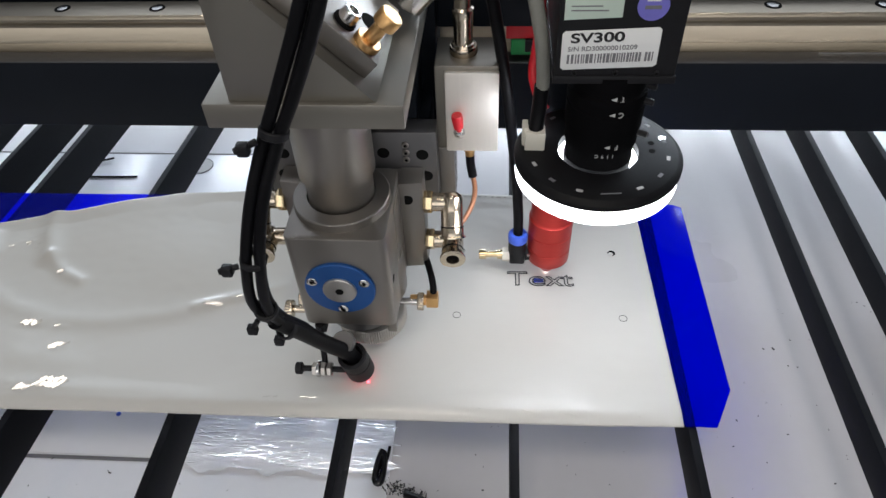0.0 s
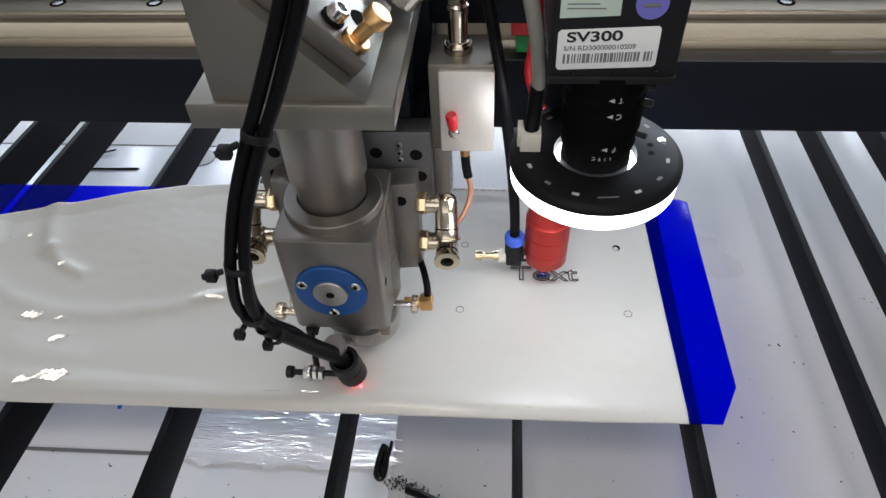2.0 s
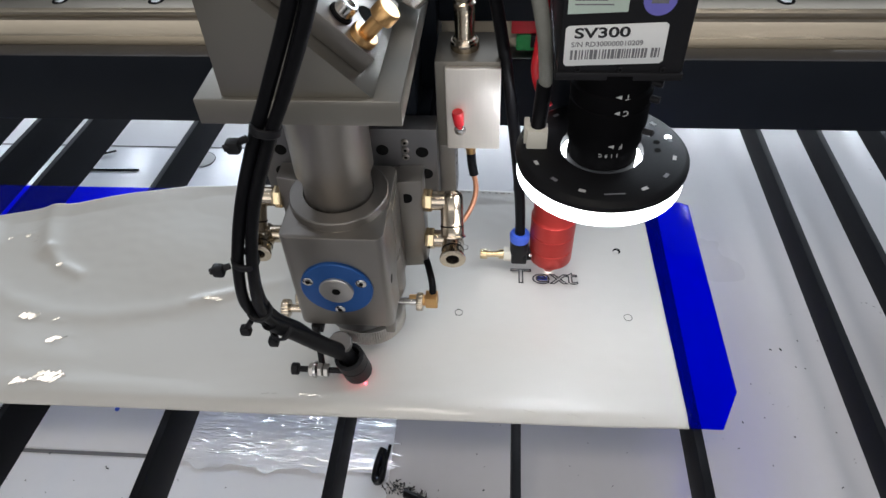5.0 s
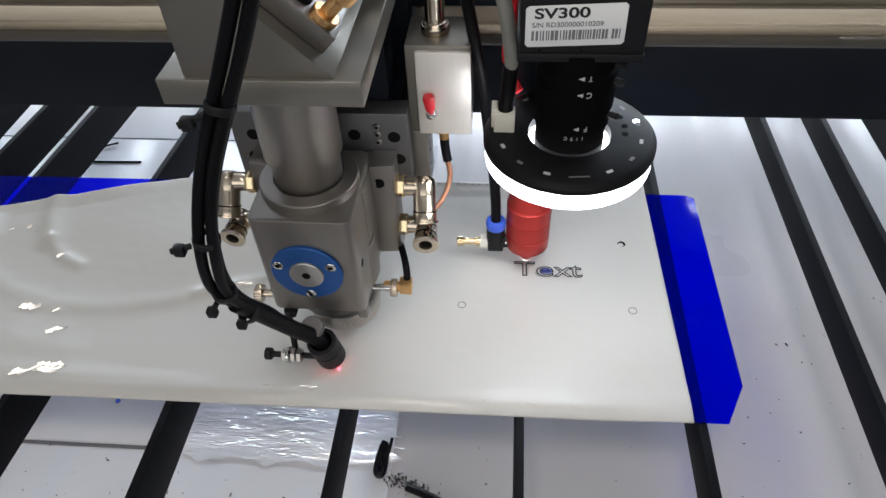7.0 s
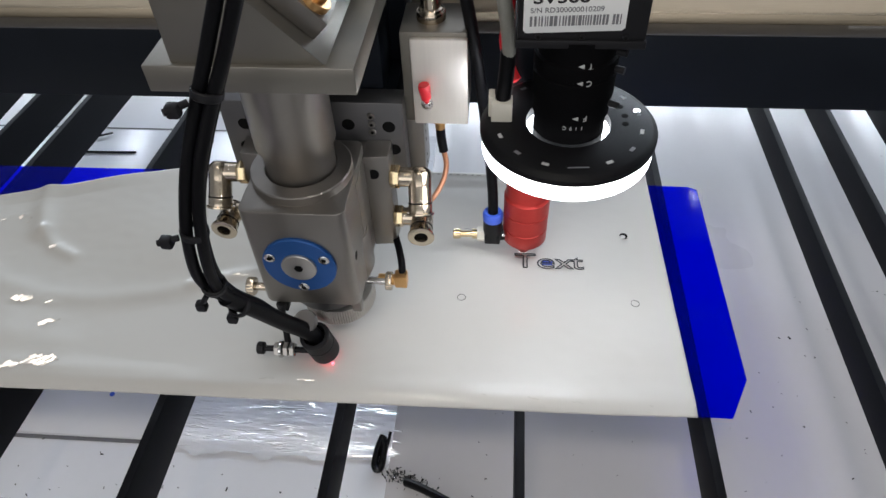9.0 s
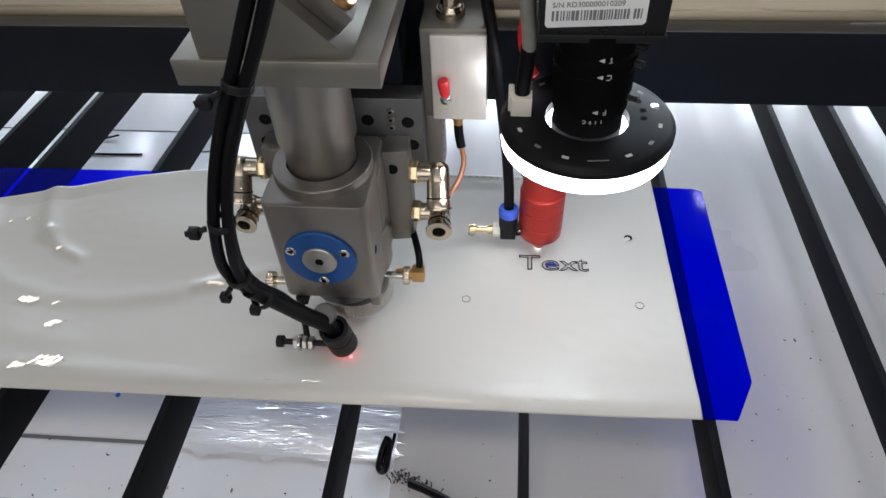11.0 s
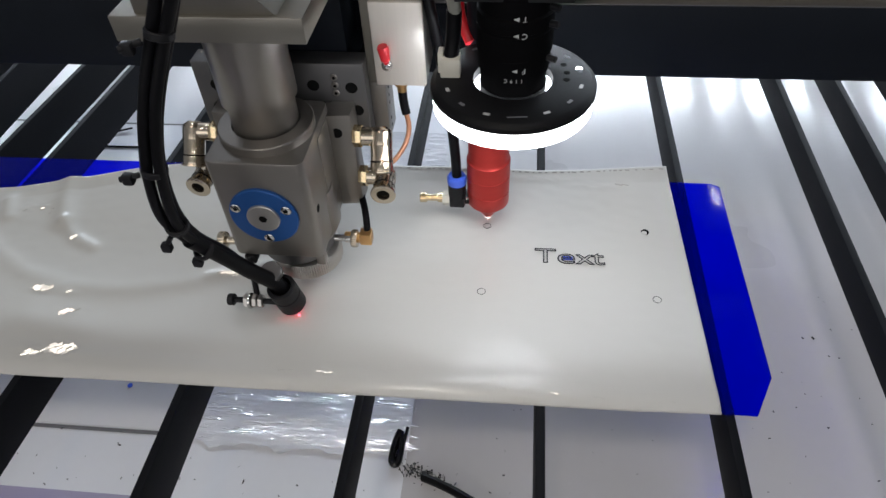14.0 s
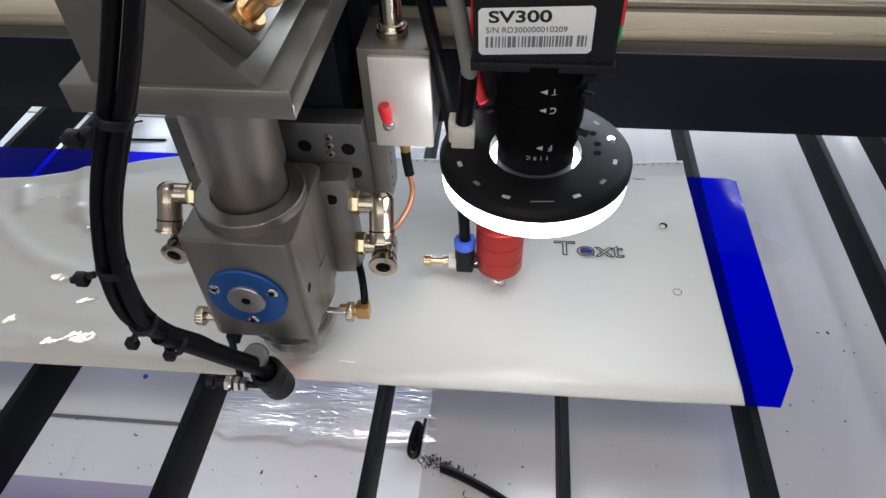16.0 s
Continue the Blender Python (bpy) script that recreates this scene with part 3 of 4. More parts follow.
def limit_block():
    b = thing("limit_block", (40, 104, 118), "small red and green sensor block on the beam", "sensor")
    part("red_cover", box(26, 54, 97, 107, 131, 146, 0.6), RED_PLASTIC, b)
    part("green_board", box(29, 53.6, 96.8, 107, 121, 130.8, 0.4), GREEN_PLASTIC, b)
    part("plug", box(37, 46, 94.5, 97, 124, 131.5, 0.4), BLACK_MATT, b)
    return b


def carriage():
    c = thing("carriage", (-55, 78, 74), "black carriage plate riding on the beam", "carriage")
    part("plate", box(-100, -11, 66, 91.5, 80, 262, 1.0), BLACK_PAINT, c)
    part("slide", box(-92, -20, 36, 65.5, 74, 158, 1.0), BLACK_PAINT, c)
    part("runner", box(-90, -22, 92, 128, 141, 160, 1.0), STEEL, c)
    part("arm", box(-11, 92, 74, 91.5, 150, 172, 1.0), BLACK_PAINT, c, "black cross arm to the camera")
    return c


def screw(parent, name, at, toward, r, material, socket=True):
    a, d = Vector(at), Vector(toward).normalized()
    ob = part(name, rod(a, a + d * r * 0.7, r, r * 0.2, 20), material, parent)
    if socket:
        part("socket", lathe(a + d * r * 0.62, a + d * r * 0.74, [(0, 0), (0, r * 0.5), (r * 0.12, r * 0.5), (r * 0.12, 0)], 6), HOLE_BLACK, ob)
    return ob


# nothing is bored; a flat near-black disc stands in for the hole's shade
def bore(parent, at, toward, r, name="bolt_hole"):
    a, d = Vector(at), Vector(toward).normalized()
    return part(name, lathe(a - d * 0.5, a + d * 0.08, [(0, 0), (0, r), (0.58, r), (0.58, 0)], 24), HOLE_BLACK, parent)


def elbow_fitting(parent, at, side, end, r):
    """A push-in elbow: hexagon on the block, barrel, and open collar."""
    x, y, z = at
    corner = Vector((x + side * 14.6, y, z))
    d = (Vector(end) - corner).normalized()
    f = part("elbow_fitting", join(rod((x + side * 4, y, z), (x + side * 16.5, y, z), r * 0.86, 0.5),
                                   lathe(corner - d * r * 0.9, corner + d * 3, [(0, 0), (0, r * 0.55), (r * 0.3, r * 0.92), (r * 0.6, r * 1.02), (r * 1.6, r * 1.02), (r * 1.7, 0)], 32)), NICKEL, parent, "nickel push-in hose fitting")
    part("hex", hexnut((x - side * 0.5, y, z), (x + side * 4.5, y, z), r * 1.02), PALE_BRASS, f)
    a = Vector((x + side * 14.6, y, z))
    b = Vector(end)
    n = (b - a).length
    part("groove", annulus(a + d * (n - 6.6), a + d * (n - 6.0), r * 0.6, r * 1.06, 0.1, 28), HOLE_BLACK, f)
    part("barrel", lathe(a, b, [(0, 0), (0, r), (n - 6, r), (n - 5.6, r * 1.04), (n - 1.4, r * 1.04), (n - 1.2, r * 1.2), (n - 0.3, r * 1.2), (n, r * 1.08), (n, r * 0.62), (n - 3, r * 0.55), (n - 3, 0)], 32), NICKEL, f)
    part("bore", lathe(b - d * 2.9, b - d * 2.6, [(0, 0), (0, r * 0.53), (0.3, r * 0.53), (0.3, 0)], 20), HOLE_BLACK, f)
    return f


def cutting_head():
    h = thing("cutting_head", (-54, -12, 10), "grey anodised laser cutting head with a blue front disc", "laser head")
    part("mount_plate", box(-95.5, -14.5, -40, 65, 164.6, 176, 0.6), GREY_PLATE, h)
    mh = part("mirror_housing", prism([(-84.5, 176), (-25, 176), (-74, 225), (-73, 268), (-84.5, 268)], "y", -38, 40, 0.5), GREY_PLATE, h, "grey mirror housing with a 45-degree face")
    part("side_block", box(-84, -74, -37.6, 40, 225, 290, 0.5), GREY_PLATE, h)
    # the mirror mount on the slanted face
    d = Vector((0.7071, 0, 0.7071))
    u = Vector((-0.7071, 0, 0.7071))
    o = Vector((-25, -30.5, 176)) + u * 8
    corners = [o, o + u * 50, o + u * 50 + Vector((0, 50, 0)), o + Vector((0, 50, 0))]
    bm = bmesh.new()
    lo = [bm.verts.new(c + d * 0.2) for c in corners]
    hi = [bm.verts.new(c + d * 9) for c in corners]
    bm.faces.new(lo), bm.faces.new(hi)
    for k in range(4):
        bm.faces.new((lo[k], lo[(k + 1) % 4], hi[(k + 1) % 4], hi[k]))
    mm = part("mirror_mount", bevelled(bm, 0.5), GREY_ANODISED, h)
    kb = o + u * 7.6 + Vector((0, 6.5, 0)) + d * 9
    bore(mm, kb + Vector((0, 17, 0)), d, 5.2)
    part("adjusting_knob", lathe(kb, kb + d, [(0, 0), (0, 5.6), (2.6, 5.6), (3.0, 5.2), (3.0, 3.0), (11, 3.0), (11, 4.4), (11.6, 5.0), (16.0, 5.0), (16.8, 4.4), (16.8, 0)], 32), BRASS, h, "polished brass adjusting knob")
    sc = kb + u * 11 + Vector((0, 3, 0))
    part("cap_screw", lathe(sc, sc + d, [(0, 0), (0, 3.9), (6.0, 3.9), (6.6, 3.4), (6.6, 2.2), (4.4, 2.0), (4.4, 0)], 24), STEEL, h)
    part("washer", rod(sc - d * 0.1, sc + d * 1.4, 4.8, 0.2), HOLE_BLACK, h)
    mc = Vector((-16, 34, 190))
    part("mirror_cap", rod(mc - d * 8, mc + d * 5, 10, 1), STEEL, h)
    # tube and collar
    part("beam_tube", lathe((-54.5, -9, 103), (-54.5, -9, 162), [(0, 0), (0, 16.6), (14.5, 16.6), (17.5, 18.6), (61.3, 18.6), (61.5, 0)], 64), TUBE_GREY, h)
    part("tube_cover", box(-79, -71, 2, 21, 120, 161, 1), GREY_DARK, h)
    part("collar", lathe((-54.3, -10, 100.6), (-54.3, -10, 107), [(0, 0), (0, 24.3), (4.4, 24.3), (5.0, 23.7), (5.5, 17.2), (3, 16.8), (3, 0)], 72), GREY_ANODISED, h)
    # main block
    bm = box(-79, -29.2, -39, 16, 37, 101, 0)
    ups = [e for e in bm.edges if abs(e.verts[0].co.z - e.verts[1].co.z) > 10]
    bmesh.ops.bevel(bm, geom=ups, offset=4.5, segments=6, affect="EDGES", profile=0.5)
    tops = [e for e in bm.edges if abs(e.verts[0].co.z - e.verts[1].co.z) < 0.01]
    bmesh.ops.bevel(bm, geom=tops, offset=0.9, segments=2, affect="EDGES", profile=0.5)
    blk = part("main_block", bm, GREY_ANODISED, h)
    bore(blk, (-29.2, -31, 66.5), (1, 0, 0), 2.3)
    part("foot", prism([(-35, 37.5), (-29.6, 37.5), (-29.6, 29), (-35, 29)], "y", -37, -31, 1.2), GREY_ANODISED, h)
    part("lower_housing", lathe((-54, -8, 29), (-54, -8, 62), [(0, 0), (0, 23), (2, 25), (6, 26.8), (27, 26.8), (28.5, 26), (33, 26), (33, 0)], 64), GREY_ANODISED, h)
    part("clamp_ring", rod((-53, -10, 20.8), (-53, -10, 29.4), 21, 0.8, 48), GREY_DARK, h)
    part("knurled_ring", knurl((-48.5, -12, 9), (-48.5, -12, 19.5), 20, 90, 0.7), SATIN, h, "knurled steel nozzle ring")
    part("nozzle", lathe((-54, -9, 3.5), (-54, -9, 15), [(0, 0), (0, 2.2), (5, 6.5), (7, 9), (11.5, 10), (11.5, 0)], 40), BRASS, h)
    # front disc
    fd = part("front_disc", lathe((-55.2, -38.9, 67.6), (-55.2, -41.2, 67.6), [(0, 0), (0, 18), (1.5, 18), (2.0, 17.4), (2.0, 0)], 72), BLUE_DISC, h, "blue anodised disc with three screws")
    part("centre_boss", lathe((-55.2, -40.8, 67.6), (-55.2, -42.4, 67.6), [(0, 0), (0, 8.6), (1.1, 8.6), (1.5, 8.1), (1.5, 0)], 48), SATIN, fd, "turned steel centre boss")
    part("centre_bore", lathe((-55.2, -42.3, 67.6), (-55.2, -42.5, 67.6), [(0, 0), (0, 2.3), (0.2, 2.3), (0.2, 0)], 6), HOLE_BLACK, fd)
    for sx, sz in ((-68.6, 73.4), (-42.2, 73.2), (-55.4, 53.2)):
        s = part("disc_screw", lathe((sx, -40.7, sz), (sx, -41.9, sz), [(0, 0), (0, 2.7), (0.8, 2.7), (1.1, 2.3), (1.1, 0)], 24), STEEL, fd)
        part("socket", lathe((sx, -41.75, sz), (sx, -41.95, sz), [(0, 0), (0, 1.3), (0.15, 1.3), (0.15, 0)], 6), HOLE_BLACK, s)
    # side brackets
    for side in (1, -1):
        cx = -54.3
        br = part("side_bracket", prism([(cx + side * 25.4, 7), (cx + side * 38, 8.5), (cx + side * 38, 21.8), (cx + side * 25.4, 21.8)], "z", 35, 97, 0.6), GREY_ANODISED, h)
        part("bracket_cheek", prism([(cx + side * 22, -12), (cx + side * 25.6, -12), (cx + side * 25.6, 21.8), (cx + side * 22, 21.8)], "z", 36, 96, 0.4), GREY_ANODISED, h)
        bore(br, (cx + side * 29.5, 7.4, 86), (0, -1, 0), 3.1)
        elbow_fitting(h, (cx + side * 38.2, 6 + 5, 82), side, (cx + side * 53.6, 0.0, 66), 6.0)
        elbow_fitting(h, (cx + side * 38.2, 10, 55), side, (cx + side * 53.6, -5, 54.0), 5.9)
        kn = part("thumb_screw", knurl((cx + side * 32.8, -9.6, 23.5), (cx + side * 36.4, -9.6, 23.5), 5.3, 30), NICKEL, h)
        part("shank", rod((cx + side * 22, -9.6, 23.5), (cx + side * 33, -9.6, 23.5), 2.2, 0.2, 16), STEEL, kn)
    part("coax_plug", join(box(-16.5, -9.6, -12, -5, 20.5, 28.5, 0.6), rod((-26, -8, 23), (-16.4, -8, 23), 3.2)), BRASS, h, "gold-plated right-angle coaxial plug")
    part("coax_lead", hose([(-12.5, -7, 27), (-13.0, -3, 33), (-16.5, 8, 37), (-22, 20, 41), (-24, 23, 46)], 2.0), BLACK_RUBBER, h)
    # back plate
    bp = part("back_plate", box(-102.5, -9.2, 22, 35, 68, 119, 0.7), GREY_DARK, h)
    for x, z in ((-16.9, 105), (-37.5, 106), (-15.2, 91), (-91.5, 105), (-71, 106), (-93.5, 91)):
        bore(bp, (x, 22, z), (0, -1, 0), 3.3)
    for z in (111.5, 106.8, 102.2):
        screw(bp, "set_screw", (-25.4, 22, z), (0, -1, 0), 1.9, GREY_ANODISED)
        screw(bp, "set_screw", (-83.2, 22, z), (0, -1, 0), 1.9, GREY_ANODISED)
    part("rear_spacer", box(-98, -14, 35, 66, 80, 117, 0.5), BLACK_PAINT, h)
    # height probe in front of the nozzle
    part("hanger", join(rod((-71, -47, 5), (-71, -40, 37), 1.7, 0.2, 14), box(-74, -68, -40, -30, 31, 36.5, 0.6)), BLACK_MATT, h)
    bt = part("clamp_bolt", join(rod((-87.2, -49, 9.6), (-83.4, -49, 9.6), 3.4, 0.4), rod((-83.6, -49, 9.6), (-58, -49, 9.6), 1.7, 0.1, 16)), BLACK_MATT, h, "black socket cap bolt")
    for x in (-77.5, -72.6, -69.2):
        part("nut", hexnut((x, -49, 9.6), (x + 2.6, -49, 9.6), 4.0), SATIN, bt)
    part("washer", rod((-74.9, -49, 9.6), (-73.1, -49, 9.6), 4.8, 0.3), STEEL, bt)
    pr = part("probe_sleeve", lathe((-52, -44.4, 3.4), (-53.6, -48.5, 21), [(0, 0), (0, 7.4), (0.6, 8.0), (11.4, 8.0), (11.6, 7.6), (12.4, 7.6), (12.6, 8.0), (20.0, 8.0), (20.6, 7.4), (20.6, 5.9), (15, 5.7), (15, 0)], 40), BLACK_MATT, h, "dark sleeve of the red pointer")
    bore(pr, (-53.5, -52.4, 7), (-0.15, -1, 0), 1.3)
    part("pointer_lens", lathe((-51.9, -46, 3.3), (-51.9, -46.3, 2.6), [(0, 0), (0, 2.4), (0.5, 2.0), (0.7, 0)], 16), LASER_RED, h, "glowing red pointer lens")
    part("thumb_wheel", lathe((-56.8, -45.4, 28), (-57.2, -48.6, 35), [(0, 0), (0, 2), (3.8, 2), (3.8, 5.8), (4.3, 6.2), (6.8, 6.2), (7.3, 5.7), (7.3, 0)], 40), GREY_DARK, h, "plain silver thumb screw")
    part("side_clip", join(knurl((-92, -28, 36), (-88, -28, 36), 5, 26), rod((-88.2, -28, 36), (-78, -28, 36), 2.2, 0.2, 14)), NICKEL, h)
    return h


def cable_bundle():
    c = thing("cable_bundle", (-70, -84, 30), "bundle of black cables tied together down to the probe", "cable")
    spine = [(-27, -72, 262), (-35, -75, 234), (-47.5, -75, 205), (-56.5, -76, 186), (-65, -81, 165), (-70.5, -84, 147), (-74.5, -85, 129), (-78.5, -82, 105), (-76.5, -76, 86), (-71, -67, 67), (-64, -57.5, 45), (-56, -50, 27), (-53.4, -48, 17)]
    offs = [(3.9, 0, 0), (-1.5, 0.5, 0), (3.2, 4.0, 0)]
    for k, (dx, dy, dz) in enumerate(offs):
        pts = []
        for i, (x, y, z) in enumerate(spine):
            w = 1.0 if i < 8 else (0.75 if i < 10 else 0.28)
            wob = 0.8 * math.sin(i * 1.3 + k * 2)
            pts.append((x + dx * w + wob * 0.5, y + dy * w, z + dz + (0 if i < 7 else -abs(dx) * 0.25 * w)))
        part("cable", hose(pts, (2.35, 2.35, 2.3)[k], 14), BLACK_RUBBER, c)
    part("sleeve", hose([(p[0] + 0.6, p[1] + 0.4, p[2] - 0.6) for p in spine[8:]], 4.3, 16), BLACK_RUBBER, c, "black heat-shrink sleeve round the cables")
    for i, (at, lug) in enumerate((((-55.6, -76, 188), (-63.6, -82, 186)), ((-73.8, -84.5, 133), (-82, -88, 131.5)), ((-78, -80, 97), (-85.5, -80, 84)), ((-75, -73, 75), (-78.5, -73, 67)))):
        i0 = Vector(at)
        d = Vector(((0.25, 0.2, 1), (0.15, 0, 1), (0.1, -0.4, 1), (-0.5, -0.8, 1.2))[i]).normalized()
        tie = part("cable_tie", annulus(i0 - d * 1.6 + Vector((1.2, 1, 0)), i0 + d * 1.6 + Vector((1.2, 1, 0)), 4.2, 5.4, 0.4, 20), BLACK_MATT, c)
        l = Vector(lug)
        part("tie_lock", bevelled(box(l.x - 2.5, l.x + 2.1, l.y - 2.0, l.y + 2.0, l.z - 2.5, l.z + 2.3, 0), 0.9, 2), BLACK_MATT, tie)
        part("tie_tail", rod(i0 + (l - i0) * 0.5, l + (l - i0).normalized() * 3.6 + Vector((0, 0, 1.0)), 1.3, 0.2, 10), BLACK_MATT, tie)
    return c


def amplifier_box():
    a = thing("amplifier_box", (5, 44, 68), "brushed silver signal box with a cable plug on top", "sensor box")
    part("housing", box(-9.3, 22.3, 30.8, 60, 103, 152, 0.7), GREY_PLATE, a)
    part("front_cover", box(-4.3, 22.6, 27.6, 30.9, 103.4, 150.0, 0.8), SILVER, a, "brushed silver front cover")
    part("terminal", lathe((1.6, 25.0, 128), (2.6, 25.8, 117.5), [(0, 0), (0, 2.5), (1.2, 3.0), (8, 2.5), (9, 1.4), (10.4, 1.3), (10.4, 0)], 20), RED_PLASTIC, a, "red crimped ring terminal")
    part("terminal_screw", lathe((2.6, 27.6, 116), (2.6, 24.6, 115.6), [(0, 0), (0, 3.0), (0.9, 3.0), (1.0, 2.4), (2.4, 2.4), (2.9, 1.7), (2.9, 0)], 24), STEEL, a)
    part("lower_bar", box(-9.2, -0.6, 31, 50, 66, 102.9, 0.6), GREY_ANODISED, a)
    for z in (96, 91, 86, 76, 71):
        bore(a, (-0.6, 38, z), (1, 0, 0), 1.0)
    part("cable_plug", join(knurl((4.6, 44, 151.8), (4.6, 44, 156.5), 7.0, 40, 0.3), lathe((4.6, 44, 156.2), (4.6, 44, 200), [(0, 0), (0, 6.2), (1.5, 5.6), (2.0, 4.7), (14, 4.9), (15, 5.2), (19, 5.2), (20, 4.2), (26, 3.9), (26, 2.4), (45, 2.4), (45, 0)], 36)), NICKEL, a, "nickel cable plug with a knurled nut")
    part("coax_socket", join(rod((7.5, 36, 99), (7.5, 36, 103), 3.9, 0.3), rod((7.5, 36, 94.8), (7.5, 36, 99.2), 2.6, 0.3)), BRASS, a)
    part("shrink_sleeve", hose([(7.5, 36, 96), (7.9, 35, 89), (9.2, 33, 82)], 2.5), BLACK_RUBBER, a)
    part("copper_lead", hose([(9.0, 33.2, 83), (10.4, 31, 74), (8.6, 25, 67), (3.5, 17, 62), (-4, 13, 58), (-12, 12, 56)], 1.45), COPPER, a, "copper coloured lead")
    return a


def vision_camera():
    v = thing("vision_camera", (68, -5, 112), "black machine-vision camera with a lit white ring lamp", "camera")
    AX, AY = 68.5, -6.0
    bd = part("housing", box(44.3, 91.5, -20, 46, 176, 262, 0.7), BLACK_MATT, v)
    part("lip", box(43.6, 92, -20.8, 46, 174, 177.5, 0.5), BLACK_MATT, v)
    part("mount_arm", box(50, 88, 46, 74, 178, 200, 0.7), BLACK_PAINT, v)
    for x in (52, 68, 84):
        screw(bd, "screw", (x, -20, 178.8), (0, -1, 0), 1.2, BLACK_MATT)
    # label
    lb = part("label", prism([(46.3, 181.2), (47.4, 180.1), (82.2, 181.6), (83.3, 182.7), (83.1, 197.0), (82, 198.0), (47.2, 196.4), (46.1, 195.3)], "y", -20.35, -19.95, 0.05), LABEL_WHITE, v, "white serial label")
    lettering("model_text", "SV300", 5.6, Matrix.Translation((49.4, -20.45, 191.7)) @ pose(0, 0, 0, 90, -2.4, 0) @ Matrix.Diagonal((1.42, 1, 1, 1)), INK, lb, "printed model lettering", bold=0.14)
    lettering("serial_text", "S/N RD300000010209", 2.75, Matrix.Translation((48.6, -20.45, 188.1)) @ pose(0, 0, 0, 90, -2.4, 0) @ Matrix.Diagonal((1.05, 1, 1, 1)), INK_GREY, lb, "grey printed serial lettering", bold=0.03)
    rnd = random.Random(5)
    x = 48.6
    while x < 81.2:
        w = rnd.choice((0.45, 0.6, 0.9, 1.2))
        if not 76.4 < x < 77.8:
            part("code_bar", box(x, x + w, -20.5, -20.33, 182.8 + (x - 48) * 0.042, 186.7 + (x - 48) * 0.042, 0), INK_GREY, lb)
        x += w + rnd.choice((0.35, 0.5, 0.7))
    part("green_label", prism([(46.2, 201.0), (67.6, 202.0), (67.4, 218), (46, 217)], "y", -20.3, -19.95, 0.05), LABEL_GREEN, v, "pale green printed label")
    for z in (204.5, 206.2, 210.0):
        part("print_line", box(48.5, 63 - (z - 204) * 1.4, -20.42, -20.28, z, z + 0.5, 0), INK_GREY, v)
    part("round_sticker", lathe((78.2, -19.9, 206.4), (78.2, -20.35, 206.4), [(0, 0), (0, 5.8), (0.4, 5.8), (0.4, 0)], 40), STICKER_VIOLET, v, "round violet inspection sticker")
    part("sticker_band", box(75.2, 81.2, -20.45, -20.3, 205.2, 206.6, 0.02), INK_GREY, v)
    part("sticker_mark", box(75.6, 80.6, -20.45, -20.3, 208.2, 210.0, 0.02), LABEL_WHITE, v)
    # lens
    ln = part("lens", lathe((AX, AY, 122), (AX, AY, 176), [(0, 0), (0, 14.2), (0.8, 15.2), (8, 15.4), (8.4, 15.1), (16.5, 15.2), (16.9, 16.1), (25.5, 16.2), (25.9, 16.8), (36.5, 16.8), (36.9, 16.3), (37.9, 16.3), (38.3, 16.9), (44, 16.9), (44.7, 15.6), (54, 15.6), (54, 0)], 72), LENS_BLACK, v, "black lens with white setting marks")

    def on_lens(ch, ang, z, r, size, tri=False):
        a = radians(ang)
        p = Vector((AX + r * math.sin(a), AY - r * math.cos(a), z))
        m = Matrix.Translation(p) @ pose(0, 0, 0, 0, 0, ang) @ pose(0, 0, 0, 90, 0, 0) @ pose(0, 0, 0, 0, 0, 180)
        lettering("lens_mark", ch, size, m, MARK_WHITE, ln, depth=0.08)
    for ch, z, r in (("T", 168.5, 16.3), ("C", 161.5, 17.0), ("F", 145.0, 16.9)):
        on_lens(ch, 19, z, r, 3.6)
        a = radians(3)
        p = Vector((AX + r * math.sin(a), AY - r * math.cos(a), z - 1.0))
        part("arrow", prism([(p.x - 1.3, p.z), (p.x + 1.0, p.z + 0.9), (p.x + 1.0, p.z - 0.9)], "y", p.y - 0.06, p.y + 0.2, 0), MARK_WHITE, ln)
    for k, ch in enumerate("C911"):
        on_lens(ch, -8 + k * 8, 139.6, 16.35, 2.4)
    for z in (169.5, 162, 146):
        a = radians(62)
        q = Vector((AX + 16.5 * math.sin(a), AY - 16.5 * math.cos(a), z))
        part("lock_screw", rod(q, q + Vector((math.sin(a), -math.cos(a), 0)) * 4.2, 1.5, 0.2, 14), BLACK_MATT, ln)
    # ring lamp
    rg = part("ring_lamp", lathe((AX, AY, 126.3), (AX, AY, 130.8), [(0, 18.3), (0, 38.4), (2.4, 38.4), (3.3, 37.6), (4.1, 36.2), (4.5, 35.6), (4.5, 18.3), (0, 18.3)], 96), RING_BLACK, v, "black ring lamp body")
    part("diffuser", lathe((AX, AY, 116.6), (AX, AY, 126.4), [(0, 18), (0, 35.5), (1.2, 37.4), (9.8, 38.0), (9.8, 16.8), (1.5, 16.8), (0, 18)], 96), LED_WHITE, rg, "glowing white diffuser ring")
    for k in range(12):
        a = radians(-142 + k * 24.5)
        c = Vector((AX + 31.5 * math.sin(a), AY - 31.5 * math.cos(a), 130.86))
        bm = box(-1.5, 1.5, -0.8, 0.8, -0.05, 0.05, 0)
        if abs(k - 6) < 1:
            bm.free()
            bm = box(-4.4, 4.4, -0.35, 0.35, -0.05, 0.05, 0)
        bm.transform(Matrix.Translation(c) @ Matrix.Rotation(a, 4, "Z"))
        part("solder_window", bm, MARK_WHITE if k % 2 else INK_GREY, rg)
